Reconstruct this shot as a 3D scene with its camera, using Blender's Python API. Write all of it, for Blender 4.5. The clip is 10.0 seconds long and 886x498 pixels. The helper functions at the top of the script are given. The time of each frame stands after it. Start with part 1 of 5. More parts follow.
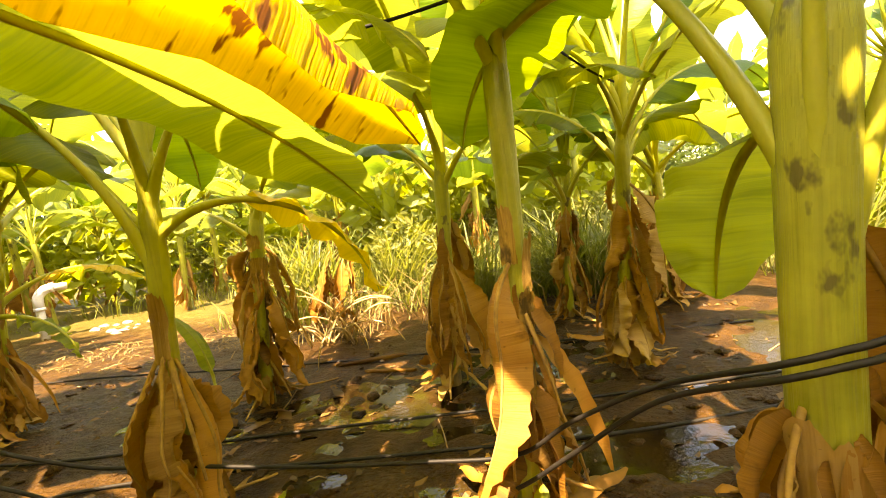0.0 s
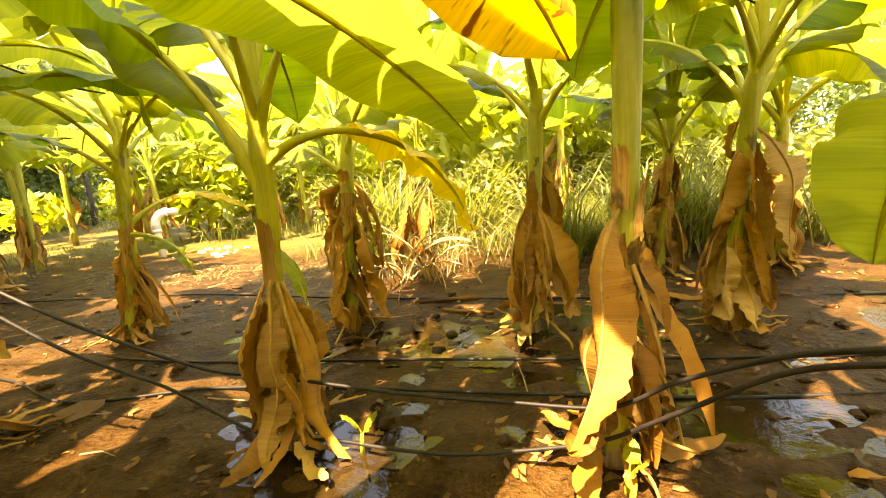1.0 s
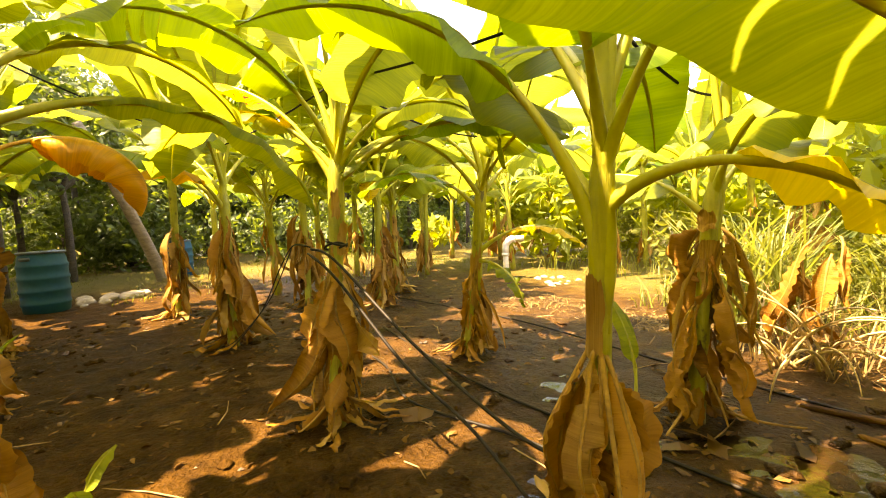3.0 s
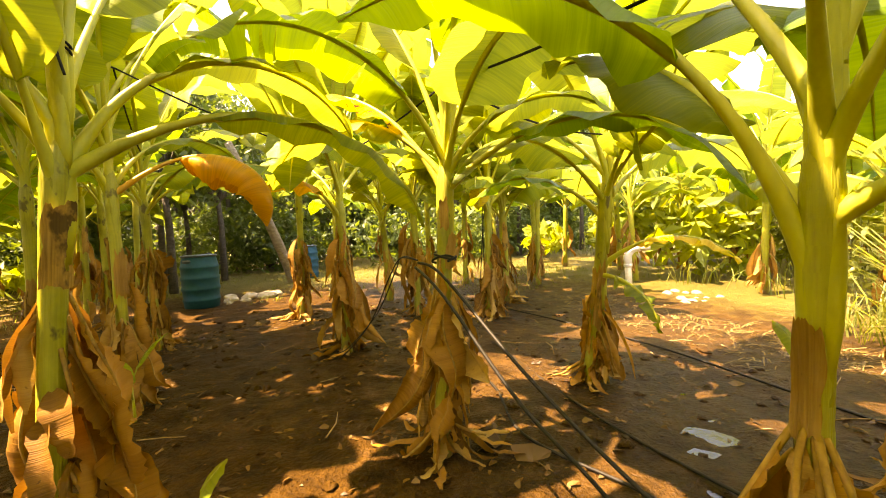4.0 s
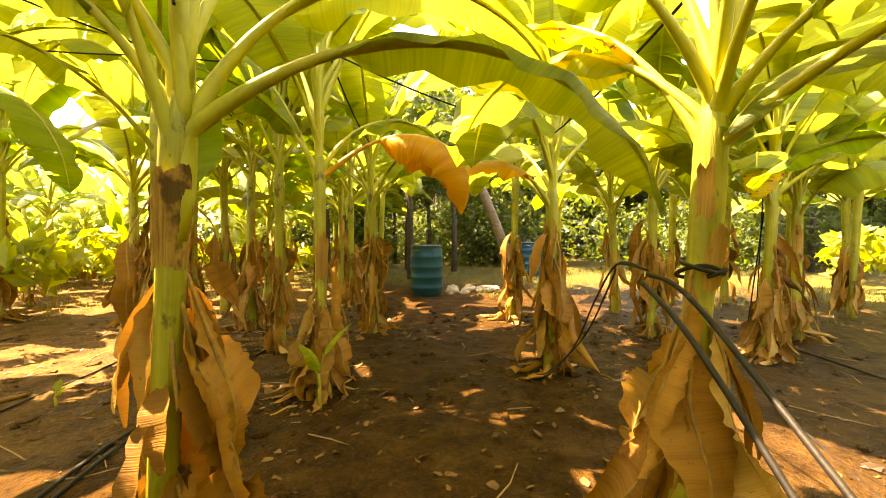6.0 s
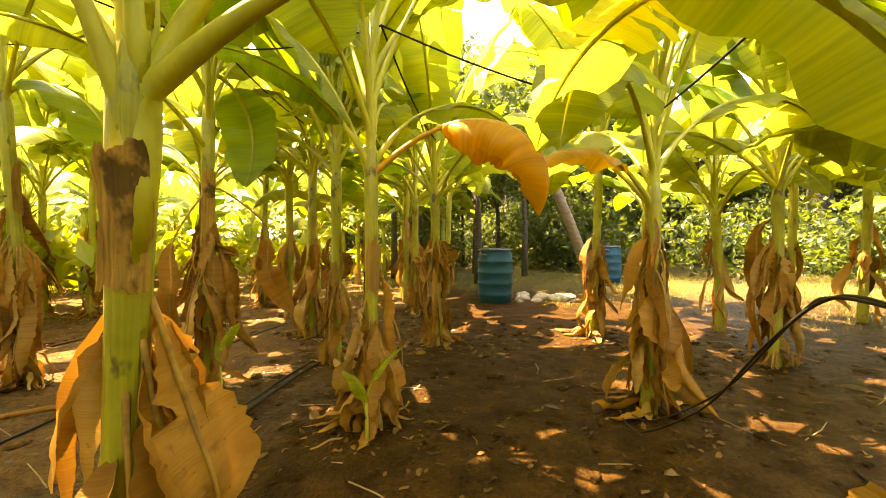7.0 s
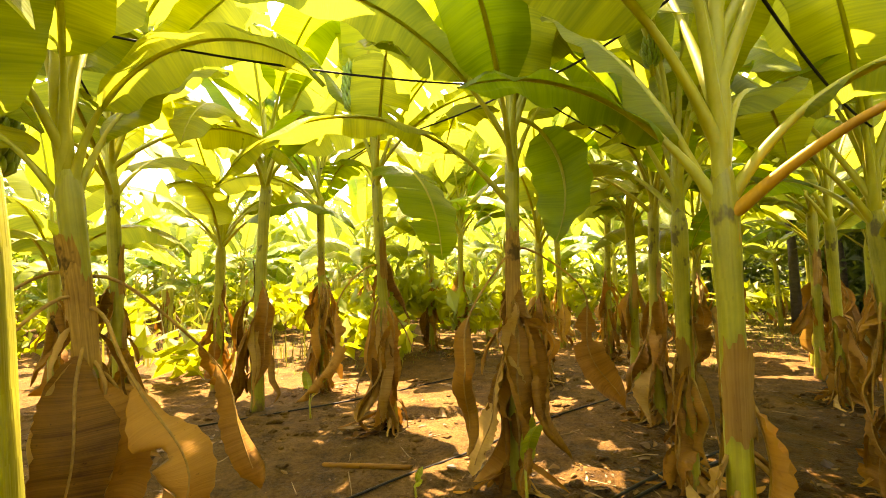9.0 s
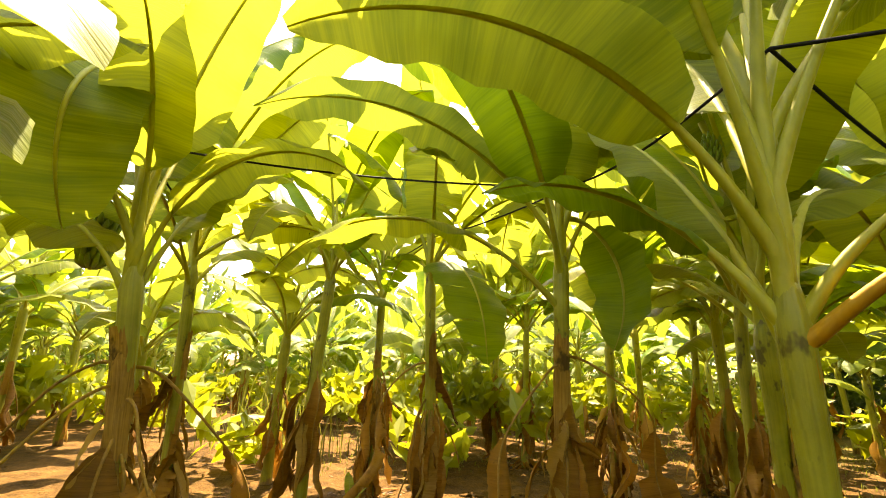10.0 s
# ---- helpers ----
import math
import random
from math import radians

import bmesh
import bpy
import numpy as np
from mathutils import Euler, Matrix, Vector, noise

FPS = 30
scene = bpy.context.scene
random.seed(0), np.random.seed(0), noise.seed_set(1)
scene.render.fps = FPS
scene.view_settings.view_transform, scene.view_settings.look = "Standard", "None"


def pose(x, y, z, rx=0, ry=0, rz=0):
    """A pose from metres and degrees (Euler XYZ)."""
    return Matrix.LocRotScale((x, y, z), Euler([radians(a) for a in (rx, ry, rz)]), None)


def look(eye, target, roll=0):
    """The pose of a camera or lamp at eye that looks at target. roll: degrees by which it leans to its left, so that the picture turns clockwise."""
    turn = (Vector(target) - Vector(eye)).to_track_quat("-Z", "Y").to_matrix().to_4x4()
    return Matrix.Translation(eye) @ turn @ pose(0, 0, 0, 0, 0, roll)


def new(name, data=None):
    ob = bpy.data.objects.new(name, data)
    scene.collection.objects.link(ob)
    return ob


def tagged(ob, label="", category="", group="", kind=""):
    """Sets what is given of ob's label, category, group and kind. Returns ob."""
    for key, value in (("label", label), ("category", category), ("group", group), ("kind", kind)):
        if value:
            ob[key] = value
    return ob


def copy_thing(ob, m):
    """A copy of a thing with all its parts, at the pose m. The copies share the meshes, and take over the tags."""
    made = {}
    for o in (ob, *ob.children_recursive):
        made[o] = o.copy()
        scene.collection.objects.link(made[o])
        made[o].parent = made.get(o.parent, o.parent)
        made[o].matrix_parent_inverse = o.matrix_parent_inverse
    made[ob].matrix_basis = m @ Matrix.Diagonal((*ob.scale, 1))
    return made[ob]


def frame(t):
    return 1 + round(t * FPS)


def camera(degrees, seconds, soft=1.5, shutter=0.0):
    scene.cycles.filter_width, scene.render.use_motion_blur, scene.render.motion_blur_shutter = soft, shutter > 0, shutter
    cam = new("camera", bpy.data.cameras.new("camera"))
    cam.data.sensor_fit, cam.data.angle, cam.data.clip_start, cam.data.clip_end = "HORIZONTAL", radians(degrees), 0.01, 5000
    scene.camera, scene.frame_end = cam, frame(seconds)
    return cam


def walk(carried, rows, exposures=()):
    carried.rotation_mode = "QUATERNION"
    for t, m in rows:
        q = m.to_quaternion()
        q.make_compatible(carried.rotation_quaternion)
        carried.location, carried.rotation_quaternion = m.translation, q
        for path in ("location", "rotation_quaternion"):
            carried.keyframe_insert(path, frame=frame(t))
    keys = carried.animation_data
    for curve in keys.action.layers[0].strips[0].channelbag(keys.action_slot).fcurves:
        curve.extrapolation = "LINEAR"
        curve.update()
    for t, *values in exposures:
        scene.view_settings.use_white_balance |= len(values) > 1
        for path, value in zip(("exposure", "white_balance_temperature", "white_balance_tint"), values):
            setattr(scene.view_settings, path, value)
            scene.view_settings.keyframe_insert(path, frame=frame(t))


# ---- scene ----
cam = camera(91.3, 10.0, soft=1.0)
PATH = [
    (0, (-0.108, 0.795, 0.988), (-0.381, 2.768, 0.816), -7.4),
    (0.5, (-0.139, 0.808, 0.974), (-0.655, 2.712, 0.644), -7.1),
    (1, (-0.205, 0.821, 0.975), (-0.808, 2.689, 0.591), -5.4),
    (1.5, (-0.273, 0.83, 0.97), (-1.094, 2.614, 0.593), -3.4),
    (2, (-0.301, 0.886, 0.989), (-1.551, 2.429, 0.754), -4.3),
    (2.5, (-0.336, 1.047, 0.997), (-1.915, 2.268, 0.863), -4.2),
    (2.7, (-0.364, 1.084, 0.999), (-2.01, 2.213, 0.866), -3.6),
    (3.8, (-0.619, 1.135, 1.058), (-2.505, 1.796, 0.971), -3.6),
    (4, (-0.648, 1.18, 1.044), (-2.57, 1.729, 0.967), -3.3),
    (4.5, (-0.738, 1.306, 1.024), (-2.737, 1.272, 0.984), -2.1),
    (5, (-0.889, 1.345, 1.003), (-2.869, 1.07, 0.958), -2.1),
    (5.2, (-0.998, 1.344, 1.004), (-2.975, 1.042, 0.956), -1.6),
    (6.3, (-1.484, 1.367, 1.018), (-3.415, 0.849, 0.968), -0.7),
    (6.5, (-1.574, 1.345, 1.044), (-3.502, 0.814, 0.99), -1.1),
    (7, (-1.805, 1.235, 1.028), (-3.647, 0.457, 0.993), -0.2),
    (7.5, (-2.014, 1.109, 1.054), (-3.765, 0.143, 1.032), 0.6),
    (8, (-2.242, 1.016, 1.082), (-3.715, -0.338, 1.103), -0.1),
    (8.5, (-2.396, 0.943, 1.122), (-3.524, -0.708, 1.179), -1.2),
    (9, (-2.575, 0.84, 1.245), (-3.311, -1.016, 1.369), -1.4),
    (9.5, (-2.692, 0.808, 1.288), (-3.236, -1.061, 1.747), 0.3),
    (10, (-2.797, 0.819, 1.327), (-3.171, -1.075, 1.85), 2.0),
]
walk(cam, [(t, look(eye, target, roll)) for t, eye, target, roll in PATH],
     exposures=[(0.0, 4.1, 11500, 24), (1.0, 4.4, 11500, 24), (2.0, 4.15, 12000, 25), (4.0, 4.15, 12500, 26), (5.0, 4.4, 12500, 27), (7.0, 4.45, 12000, 27), (8.5, 4.35, 11500, 25), (9.3, 4.0, 10600, 21), (10.0, 3.6, 10000, 18)])
# ---------------------------------------------------------------- light
SUN_AZ, SUN_EL = 186.0, 66.0          # compass of the sun, degrees from +y through +x
world = bpy.data.worlds.new("world")
scene.world = world
world.use_nodes = True
wn = world.node_tree
sky = wn.nodes.new("ShaderNodeTexSky")
sky.sky_type = 'NISHITA'
sky.sun_disc = False
sky.sun_elevation, sky.sun_rotation = radians(SUN_EL), radians(SUN_AZ)
bgn = wn.nodes["Background"]
bgn.inputs["Strength"].default_value = 0.105
wn.links.new(sky.outputs[0], bgn.inputs[0])
sun = new("sun", bpy.data.lights.new("sun", 'SUN'))
sun.data.energy, sun.data.angle, sun.data.color = 2.55, radians(0.6), (1.0, 0.95, 0.82)
_sa, _se = radians(SUN_AZ), radians(SUN_EL)
sun.matrix_world = look((20 * math.sin(_sa) * math.cos(_se), 20 * math.cos(_sa) * math.cos(_se), 20 * math.sin(_se)), (0, 0, 0))


# ---------------------------------------------------------------- materials
class Mat:
    """Small helper to wire a node material."""

    def __init__(self, name, rough=0.6):
        self.m = bpy.data.materials.new(name)
        self.m.use_nodes = True
        self.t = self.m.node_tree
        self.p = self.t.nodes["Principled BSDF"]
        self.out = self.t.nodes["Material Output"]
        self.p.inputs["Roughness"].default_value = rough

    def n(self, kind, **sets):
        node = self.t.nodes.new("ShaderNode" + kind)
        for k, v in sets.items():
            node.inputs[k.replace("_", " ")].default_value = v
        return node

    def l(self, a, b):
        self.t.links.new(a, b)

    def coords(self, which="Object"):
        return self.n("TexCoord").outputs[which]

    def scaled(self, vec, s):
        mp = self.n("Mapping")
        mp.inputs["Scale"].default_value = s
        self.l(vec, mp.inputs["Vector"])
        return mp.outputs[0]

    def noise(self, vec, scale, detail=4.0, rough=0.55, out="Fac"):
        nz = self.n("TexNoise", Scale=scale, Detail=detail, Roughness=rough)
        self.l(vec, nz.inputs["Vector"])
        return nz.outputs[out]

    def ramp(self, fac, stops):
        r = self.n("ValToRGB")
        e = r.color_ramp.elements
        while len(e) < len(stops):
            e.new(0.5)
        for el, (pos, col) in zip(e, stops):
            el.position = pos
            el.color = (*col, 1) if len(col) == 3 else col
        self.l(fac, r.inputs[0])
        return r.outputs[0]

    def mix(self, fac, a, b, mode='MIX'):
        mx = self.t.nodes.new("ShaderNodeMix")
        mx.data_type, mx.blend_type = 'RGBA', mode
        for sock, v in ((mx.inputs[0], fac), (mx.inputs[6], a), (mx.inputs[7], b)):
            if isinstance(v, (int, float)):
                sock.default_value = v
            elif isinstance(v, tuple):
                sock.default_value = (*v, 1)
            else:
                self.l(v, sock)
        return mx.outputs[2]

    def math(self, op, a, b=0.0):
        mt = self.t.nodes.new("ShaderNodeMath")
        mt.operation = op
        for sock, v in ((mt.inputs[0], a), (mt.inputs[1], b)):
            if isinstance(v, (int, float)):
                sock.default_value = v
            else:
                self.l(v, sock)
        return mt.outputs[0]

    def bump(self, height, strength=0.3, dist=0.01):
        b = self.n("Bump", Strength=strength, Distance=dist)
        self.l(height, b.inputs["Height"])
        self.l(b.outputs[0], self.p.inputs["Normal"])
        return b.outputs[0]

    def color(self, sock):
        self.l(sock, self.p.inputs["Base Color"])

    def through_light(self, colour, amount):
        """Light that shines through a thin leaf."""
        tr = self.n("BsdfTranslucent")
        if isinstance(colour, tuple):
            tr.inputs["Color"].default_value = (*colour, 1)
        else:
            self.l(colour, tr.inputs["Color"])
        ms = self.n("MixShader")
        ms.inputs[0].default_value = amount
        self.l(self.p.outputs[0], ms.inputs[1])
        self.l(tr.outputs[0], ms.inputs[2])
        self.l(ms.outputs[0], self.out.inputs["Surface"])


def leaf_material(name, dark, light, glow, amount, spots=None, scorch=0.0):
    """Banana blade: side veins run square to the midrib; UV is in metres."""
    m = Mat(name, 0.46)
    m.p.inputs["Specular IOR Level"].default_value = 0.3
    uv = m.coords("UV")
    info = m.n("ObjectInfo").outputs["Random"]
    veins = m.noise(m.scaled(uv, (95.0, 2.5, 1.0)), 1.0, 2.0)
    bands = m.noise(m.scaled(uv, (9.0, 1.2, 1.0)), 1.0, 3.0)
    blot = m.noise(m.coords(), 3.0, 5.0)
    crisp = m.math('MULTIPLY', m.math('SUBTRACT', veins, 0.5), 1.5)
    fac = m.math('ADD', m.math('ADD', 0.5, m.math('MULTIPLY', crisp, 0.62)), m.math('MULTIPLY', m.math('SUBTRACT', bands, 0.5), 1.7))
    fac = m.math('ADD', fac, m.math('MULTIPLY', m.math('SUBTRACT', info, 0.5), 0.5))
    col = m.ramp(fac, [(0.26, dark), (0.72, light)])
    col = m.mix(m.math('MULTIPLY', blot, 0.25), col, light)
    tcol = m.mix(m.math('MULTIPLY', fac, 1.0), tuple(c * f for c, f in zip(glow, (0.42, 0.56, 0.8))), tuple(min(1, c * 1.18) for c in glow))
    if spots:
        sp = m.ramp(m.noise(m.scaled(uv, (46.0, 17.0, 1.0)), 1.0, 3.0), [(0.57, (0, 0, 0)), (0.63, (1, 1, 1))])
        st = m.ramp(m.noise(m.scaled(uv, (22.0, 2.0, 1.0)), 1.0, 4.0), [(0.60, (0, 0, 0)), (0.72, (1, 1, 1))])
        both = m.mix(1.0, sp, st, 'ADD')
        col = m.mix(both, col, spots)
        tcol = m.mix(both, tcol, spots)
    if scorch:
        ed = m.ramp(m.math('ADD', m.math('MULTIPLY', m.noise(m.coords(), 7.0, 5.0), 0.8), scorch),
                    [(0.62, (0, 0, 0)), (0.72, (1, 1, 1))])
        col = m.mix(ed, col, (0.23, 0.11, 0.03))
        tcol = m.mix(ed, tcol, (0.20, 0.08, 0.015))
    m.color(col)
    m.bump(m.math('ADD', veins, m.math('MULTIPLY', bands, 0.6)), 0.6, 0.008)
    m.through_light(tcol, amount)
    return m.m


LEAF = leaf_material("leaf_green", (0.12, 0.18, 0.018), (0.26, 0.33, 0.04), (0.40, 0.40, 0.036), 0.58)
LEAF_DEEP = leaf_material("leaf_deep_green", (0.06, 0.15, 0.015), (0.15, 0.26, 0.03), (0.28, 0.37, 0.02), 0.54)
LEAF_YELLOW = leaf_material("leaf_yellow", (0.52, 0.34, 0.015), (0.66, 0.46, 0.03), (0.80, 0.55, 0.02), 0.45, (0.15, 0.05, 0.008))
LEAF_TURNING = leaf_material("leaf_turning", (0.72, 0.44, 0.015), (0.82, 0.60, 0.08), (0.90, 0.60, 0.04), 0.42, None, 0.11)
LEAF_ORANGE = leaf_material("leaf_orange", (0.46, 0.20, 0.015), (0.64, 0.34, 0.03), (0.78, 0.35, 0.02), 0.5)


def dead_material(name, dark, light, glow, amount=0.22):
    """Dry blade: fine side veins square to the midrib, tan fading to brown, a few dark stains."""
    m = Mat(name, 0.7)
    m.p.inputs["Specular IOR Level"].default_value = 0.25
    uv = m.coords("UV")
    info = m.n("ObjectInfo").outputs["Random"]
    vein = m.noise(m.scaled(uv, (190.0, 3.0, 1.0)), 1.0, 2.0)
    band = m.noise(m.scaled(uv, (26.0, 1.6, 1.0)), 1.0, 4.0)
    blot = m.noise(m.coords(), 3.6, 5.0, 0.6)
    fac = m.math('ADD', m.math('ADD', m.math('MULTIPLY', vein, 0.26), m.math('MULTIPLY', band, 0.34)), m.math('MULTIPLY', blot, 0.40))
    fac = m.math('ADD', fac, m.math('MULTIPLY', m.math('SUBTRACT', info, 0.5), 0.26))
    base = m.ramp(fac, [(0.30, dark), (0.48, tuple(a * 0.42 + b * 0.58 for a, b in zip(dark, light))), (0.66, light)])
    stain = m.ramp(m.noise(m.coords(), 8.0, 5.0, 0.65), [(0.60, (0, 0, 0)), (0.70, (1, 1, 1))])
    speck = m.ramp(m.noise(m.scaled(uv, (60.0, 40.0, 1.0)), 1.0, 3.0), [(0.66, (0, 0, 0)), (0.72, (1, 1, 1))])
    worn = m.mix(1.0, stain, speck, 'ADD')
    m.color(m.mix(m.math('MULTIPLY', worn, 0.6), base, tuple(c * 0.45 for c in dark)))
    m.bump(m.math('ADD', vein, m.math('ADD', m.math('MULTIPLY', band, 1.2), m.math('MULTIPLY', blot, 0.5))), 0.42, 0.007)
    m.through_light(glow, amount)
    return m.m


DEAD = dead_material("leaf_dead", (0.15, 0.062, 0.010), (0.41, 0.20, 0.040), (0.38, 0.155, 0.022), 0.16)
DEAD_PALE = dead_material("leaf_dead_pale", (0.20, 0.10, 0.024), (0.48, 0.29, 0.09), (0.42, 0.22, 0.045), 0.2)
DEAD_DARK = dead_material("leaf_dead_dark", (0.05, 0.019, 0.003), (0.30, 0.135, 0.020), (0.2, 0.08, 0.01), 0.12)


def stem_material():
    m = Mat("pseudostem_skin", 0.42)
    uv = m.coords("UV")
    fib = m.noise(m.scaled(uv, (90.0, 2.0, 1.0)), 1.0, 3.0)
    blot = m.noise(m.coords(), 5.0, 5.0, 0.6)
    fac = m.math('ADD', m.math('MULTIPLY', fib, 0.35), m.math('MULTIPLY', blot, 0.65))
    green = m.ramp(fac, [(0.34, (0.17, 0.175, 0.015)), (0.64, (0.36, 0.34, 0.045))])
    # height along the stem: browner and stained low down, scabs of dry sheath in between
    sep = m.n("SeparateXYZ")
    m.l(uv, sep.inputs[0])
    low = m.math('ADD', m.math('MULTIPLY', sep.outputs[1], -1.5), m.math('MULTIPLY', blot, 1.25))
    scab = m.ramp(low, [(0.36, (0, 0, 0)), (0.46, (1, 1, 1))])
    brown = m.ramp(m.noise(m.scaled(uv, (40.0, 5.0, 1.0)), 1.0, 5.0), [(0.3, (0.09, 0.05, 0.02)), (0.7, (0.33, 0.21, 0.09))])
    seam = m.ramp(m.noise(m.scaled(uv, (26.0, 1.1, 1.0)), 1.0, 4.0, 0.65), [(0.56, (0, 0, 0)), (0.68, (1, 1, 1))])
    green = m.mix(m.math('MULTIPLY', seam, 0.55), green, (0.20, 0.15, 0.025))
    # sooty patches where old sheaths rotted on the skin
    soot = m.ramp(m.noise(m.scaled(m.coords(), (1.0, 1.0, 0.55)), 11.0, 4.0, 0.6), [(0.60, (0, 0, 0)), (0.66, (1, 1, 1))])
    green = m.mix(m.math('MULTIPLY', soot, 0.8), green, (0.055, 0.035, 0.012))
    m.color(m.mix(scab, green, brown))
    m.bump(m.math('ADD', fib, blot), 0.55, 0.008)
    return m.m


STEM = stem_material()


def plain(name, dark, light, scale=8.0, rough=0.6, bump=0.25, dist=0.005, stretch=(1, 1, 1), metal=0.0, spec=0.5):
    m = Mat(name, rough)
    v = m.scaled(m.coords(), stretch)
    a = m.noise(v, scale, 5.0)
    b = m.noise(v, scale * 6, 3.0)
    m.color(m.ramp(m.math('ADD', m.math('MULTIPLY', a, 0.65), m.math('MULTIPLY', b, 0.35)), [(0.3, dark), (0.7, light)]))
    m.p.inputs["Metallic"].default_value = metal
    m.p.inputs["Specular IOR Level"].default_value = spec
    m.bump(m.math('ADD', a, b), bump, dist)
    return m.m


PETIOLE = plain("petiole_skin", (0.24, 0.25, 0.018), (0.42, 0.39, 0.048), 9.0, 0.5, 0.3, 0.005, (1, 1, 0.35))


def sheath_material():
    """Papery dry sheath: tan with long fibres, and broad dark rotted patches."""
    m = Mat("dry_sheath_skin", 0.75)
    m.p.inputs["Specular IOR Level"].default_value = 0.25
    uv = m.coords("UV")
    fibre = m.noise(m.scaled(uv, (150.0, 4.0, 1.0)), 1.0, 3.0)
    cloud = m.noise(m.coords(), 5.0, 4.0, 0.6)
    base = m.ramp(m.math('ADD', m.math('MULTIPLY', fibre, 0.5), m.math('MULTIPLY', cloud, 0.5)), [(0.32, (0.15, 0.075, 0.016)), (0.66, (0.50, 0.29, 0.075))])
    rot = m.ramp(m.math('ADD', m.noise(m.scaled(m.coords(), (1.0, 1.0, 0.6)), 7.0, 5.0, 0.6), m.math('MULTIPLY', fibre, 0.08)), [(0.58, (0, 0, 0)), (0.64, (1, 1, 1))])
    m.color(m.mix(m.math('MULTIPLY', rot, 0.85), base, (0.045, 0.024, 0.008)))
    m.bump(m.math('ADD', fibre, m.math('MULTIPLY', cloud, 1.2)), 0.6, 0.006)
    return m.m


SHEATH = sheath_material()
PETIOLE_DRY = plain("dry_petiole", (0.12, 0.058, 0.012), (0.44, 0.25, 0.055), 9.0, 0.8)
HOSE = plain("black_hose_plastic", (0.006, 0.006, 0.006), (0.022, 0.018, 0.014), 14.0, 0.55, spec=0.2)
ROPE = plain("black_rope", (0.006, 0.006, 0.009), (0.018, 0.018, 0.022), 60.0, 0.8, spec=0.15)
TWIG = plain("dry_twig", (0.12, 0.07, 0.03), (0.40, 0.27, 0.13), 15.0, 0.85)
TWIG_PALE = plain("straw_stalk", (0.26, 0.17, 0.06), (0.60, 0.46, 0.22), 12.0, 0.7)
BARREL = plain("blue_barrel_plastic", (0.001, 0.040, 0.066), (0.003, 0.068, 0.105), 4.0, 0.55, 0.1, spec=0.2)
BARREL_LID = plain("dark_barrel_rim", (0.015, 0.03, 0.04), (0.05, 0.08, 0.09), 8.0, 0.5)
PIPE = plain("white_pvc", (0.55, 0.52, 0.46), (0.78, 0.76, 0.70), 6.0, 0.4, 0.08)
PIPE_OLD = plain("weathered_pvc", (0.40, 0.34, 0.22), (0.66, 0.60, 0.46), 9.0, 0.5, 0.12)
STONE = plain("pale_stone", (0.14, 0.11, 0.075), (0.38, 0.31, 0.22), 7.0, 0.85, 0.6, 0.02)
BRICK = plain("red_brick", (0.26, 0.08, 0.05), (0.46, 0.17, 0.10), 12.0, 0.85, 0.5)
BARK = plain("palm_bark", (0.03, 0.022, 0.014), (0.10, 0.078, 0.05), 7.0, 0.9, 0.8, 0.03, (1, 1, 3))
BARK_PALE = plain("pale_palm_bark", (0.12, 0.085, 0.055), (0.32, 0.25, 0.17), 7.0, 0.9, 0.8, 0.03, (1, 1, 3))
PETIOLE_ORANGE = plain("orange_petiole", (0.36, 0.17, 0.015), (0.60, 0.32, 0.03), 9.0, 0.5, 0.3, 0.005, (1, 1, 0.35))
TARP = plain("teal_tarp", (0.01, 0.35, 0.30), (0.03, 0.50, 0.42), 3.0, 0.5)
FRUIT = plain("green_banana_skin", (0.13, 0.22, 0.03), (0.26, 0.36, 0.07), 9.0, 0.45)


def blade_material(name, dark, light, glow):
    m = Mat(name, 0.55)
    r = m.n("NewGeometry").outputs["Random Per Island"]
    col = m.ramp(r, [(0.0, dark), (1.0, light)])
    m.color(col)
    m.through_light(glow, 0.4)
    return m.m


GRASS = blade_material("grass_blades", (0.04, 0.07, 0.012), (0.19, 0.19, 0.045), (0.26, 0.28, 0.035))
LOWLEAF = blade_material("low_leaves", (0.10, 0.15, 0.012), (0.24, 0.28, 0.03), (0.45, 0.46, 0.03))
STRAW = blade_material("straw", (0.12, 0.07, 0.025), (0.38, 0.27, 0.11), (0.26, 0.18, 0.06))
REED = blade_material("reed_stalks", (0.07, 0.075, 0.015), (0.22, 0.18, 0.05), (0.2, 0.2, 0.03))
BUSH = blade_material("bush_leaves", (0.015, 0.035, 0.008), (0.07, 0.11, 0.02), (0.16, 0.22, 0.02))
LITTER = blade_material("leaf_litter", (0.03, 0.014, 0.004), (0.24, 0.13, 0.035), (0.2, 0.1, 0.03))


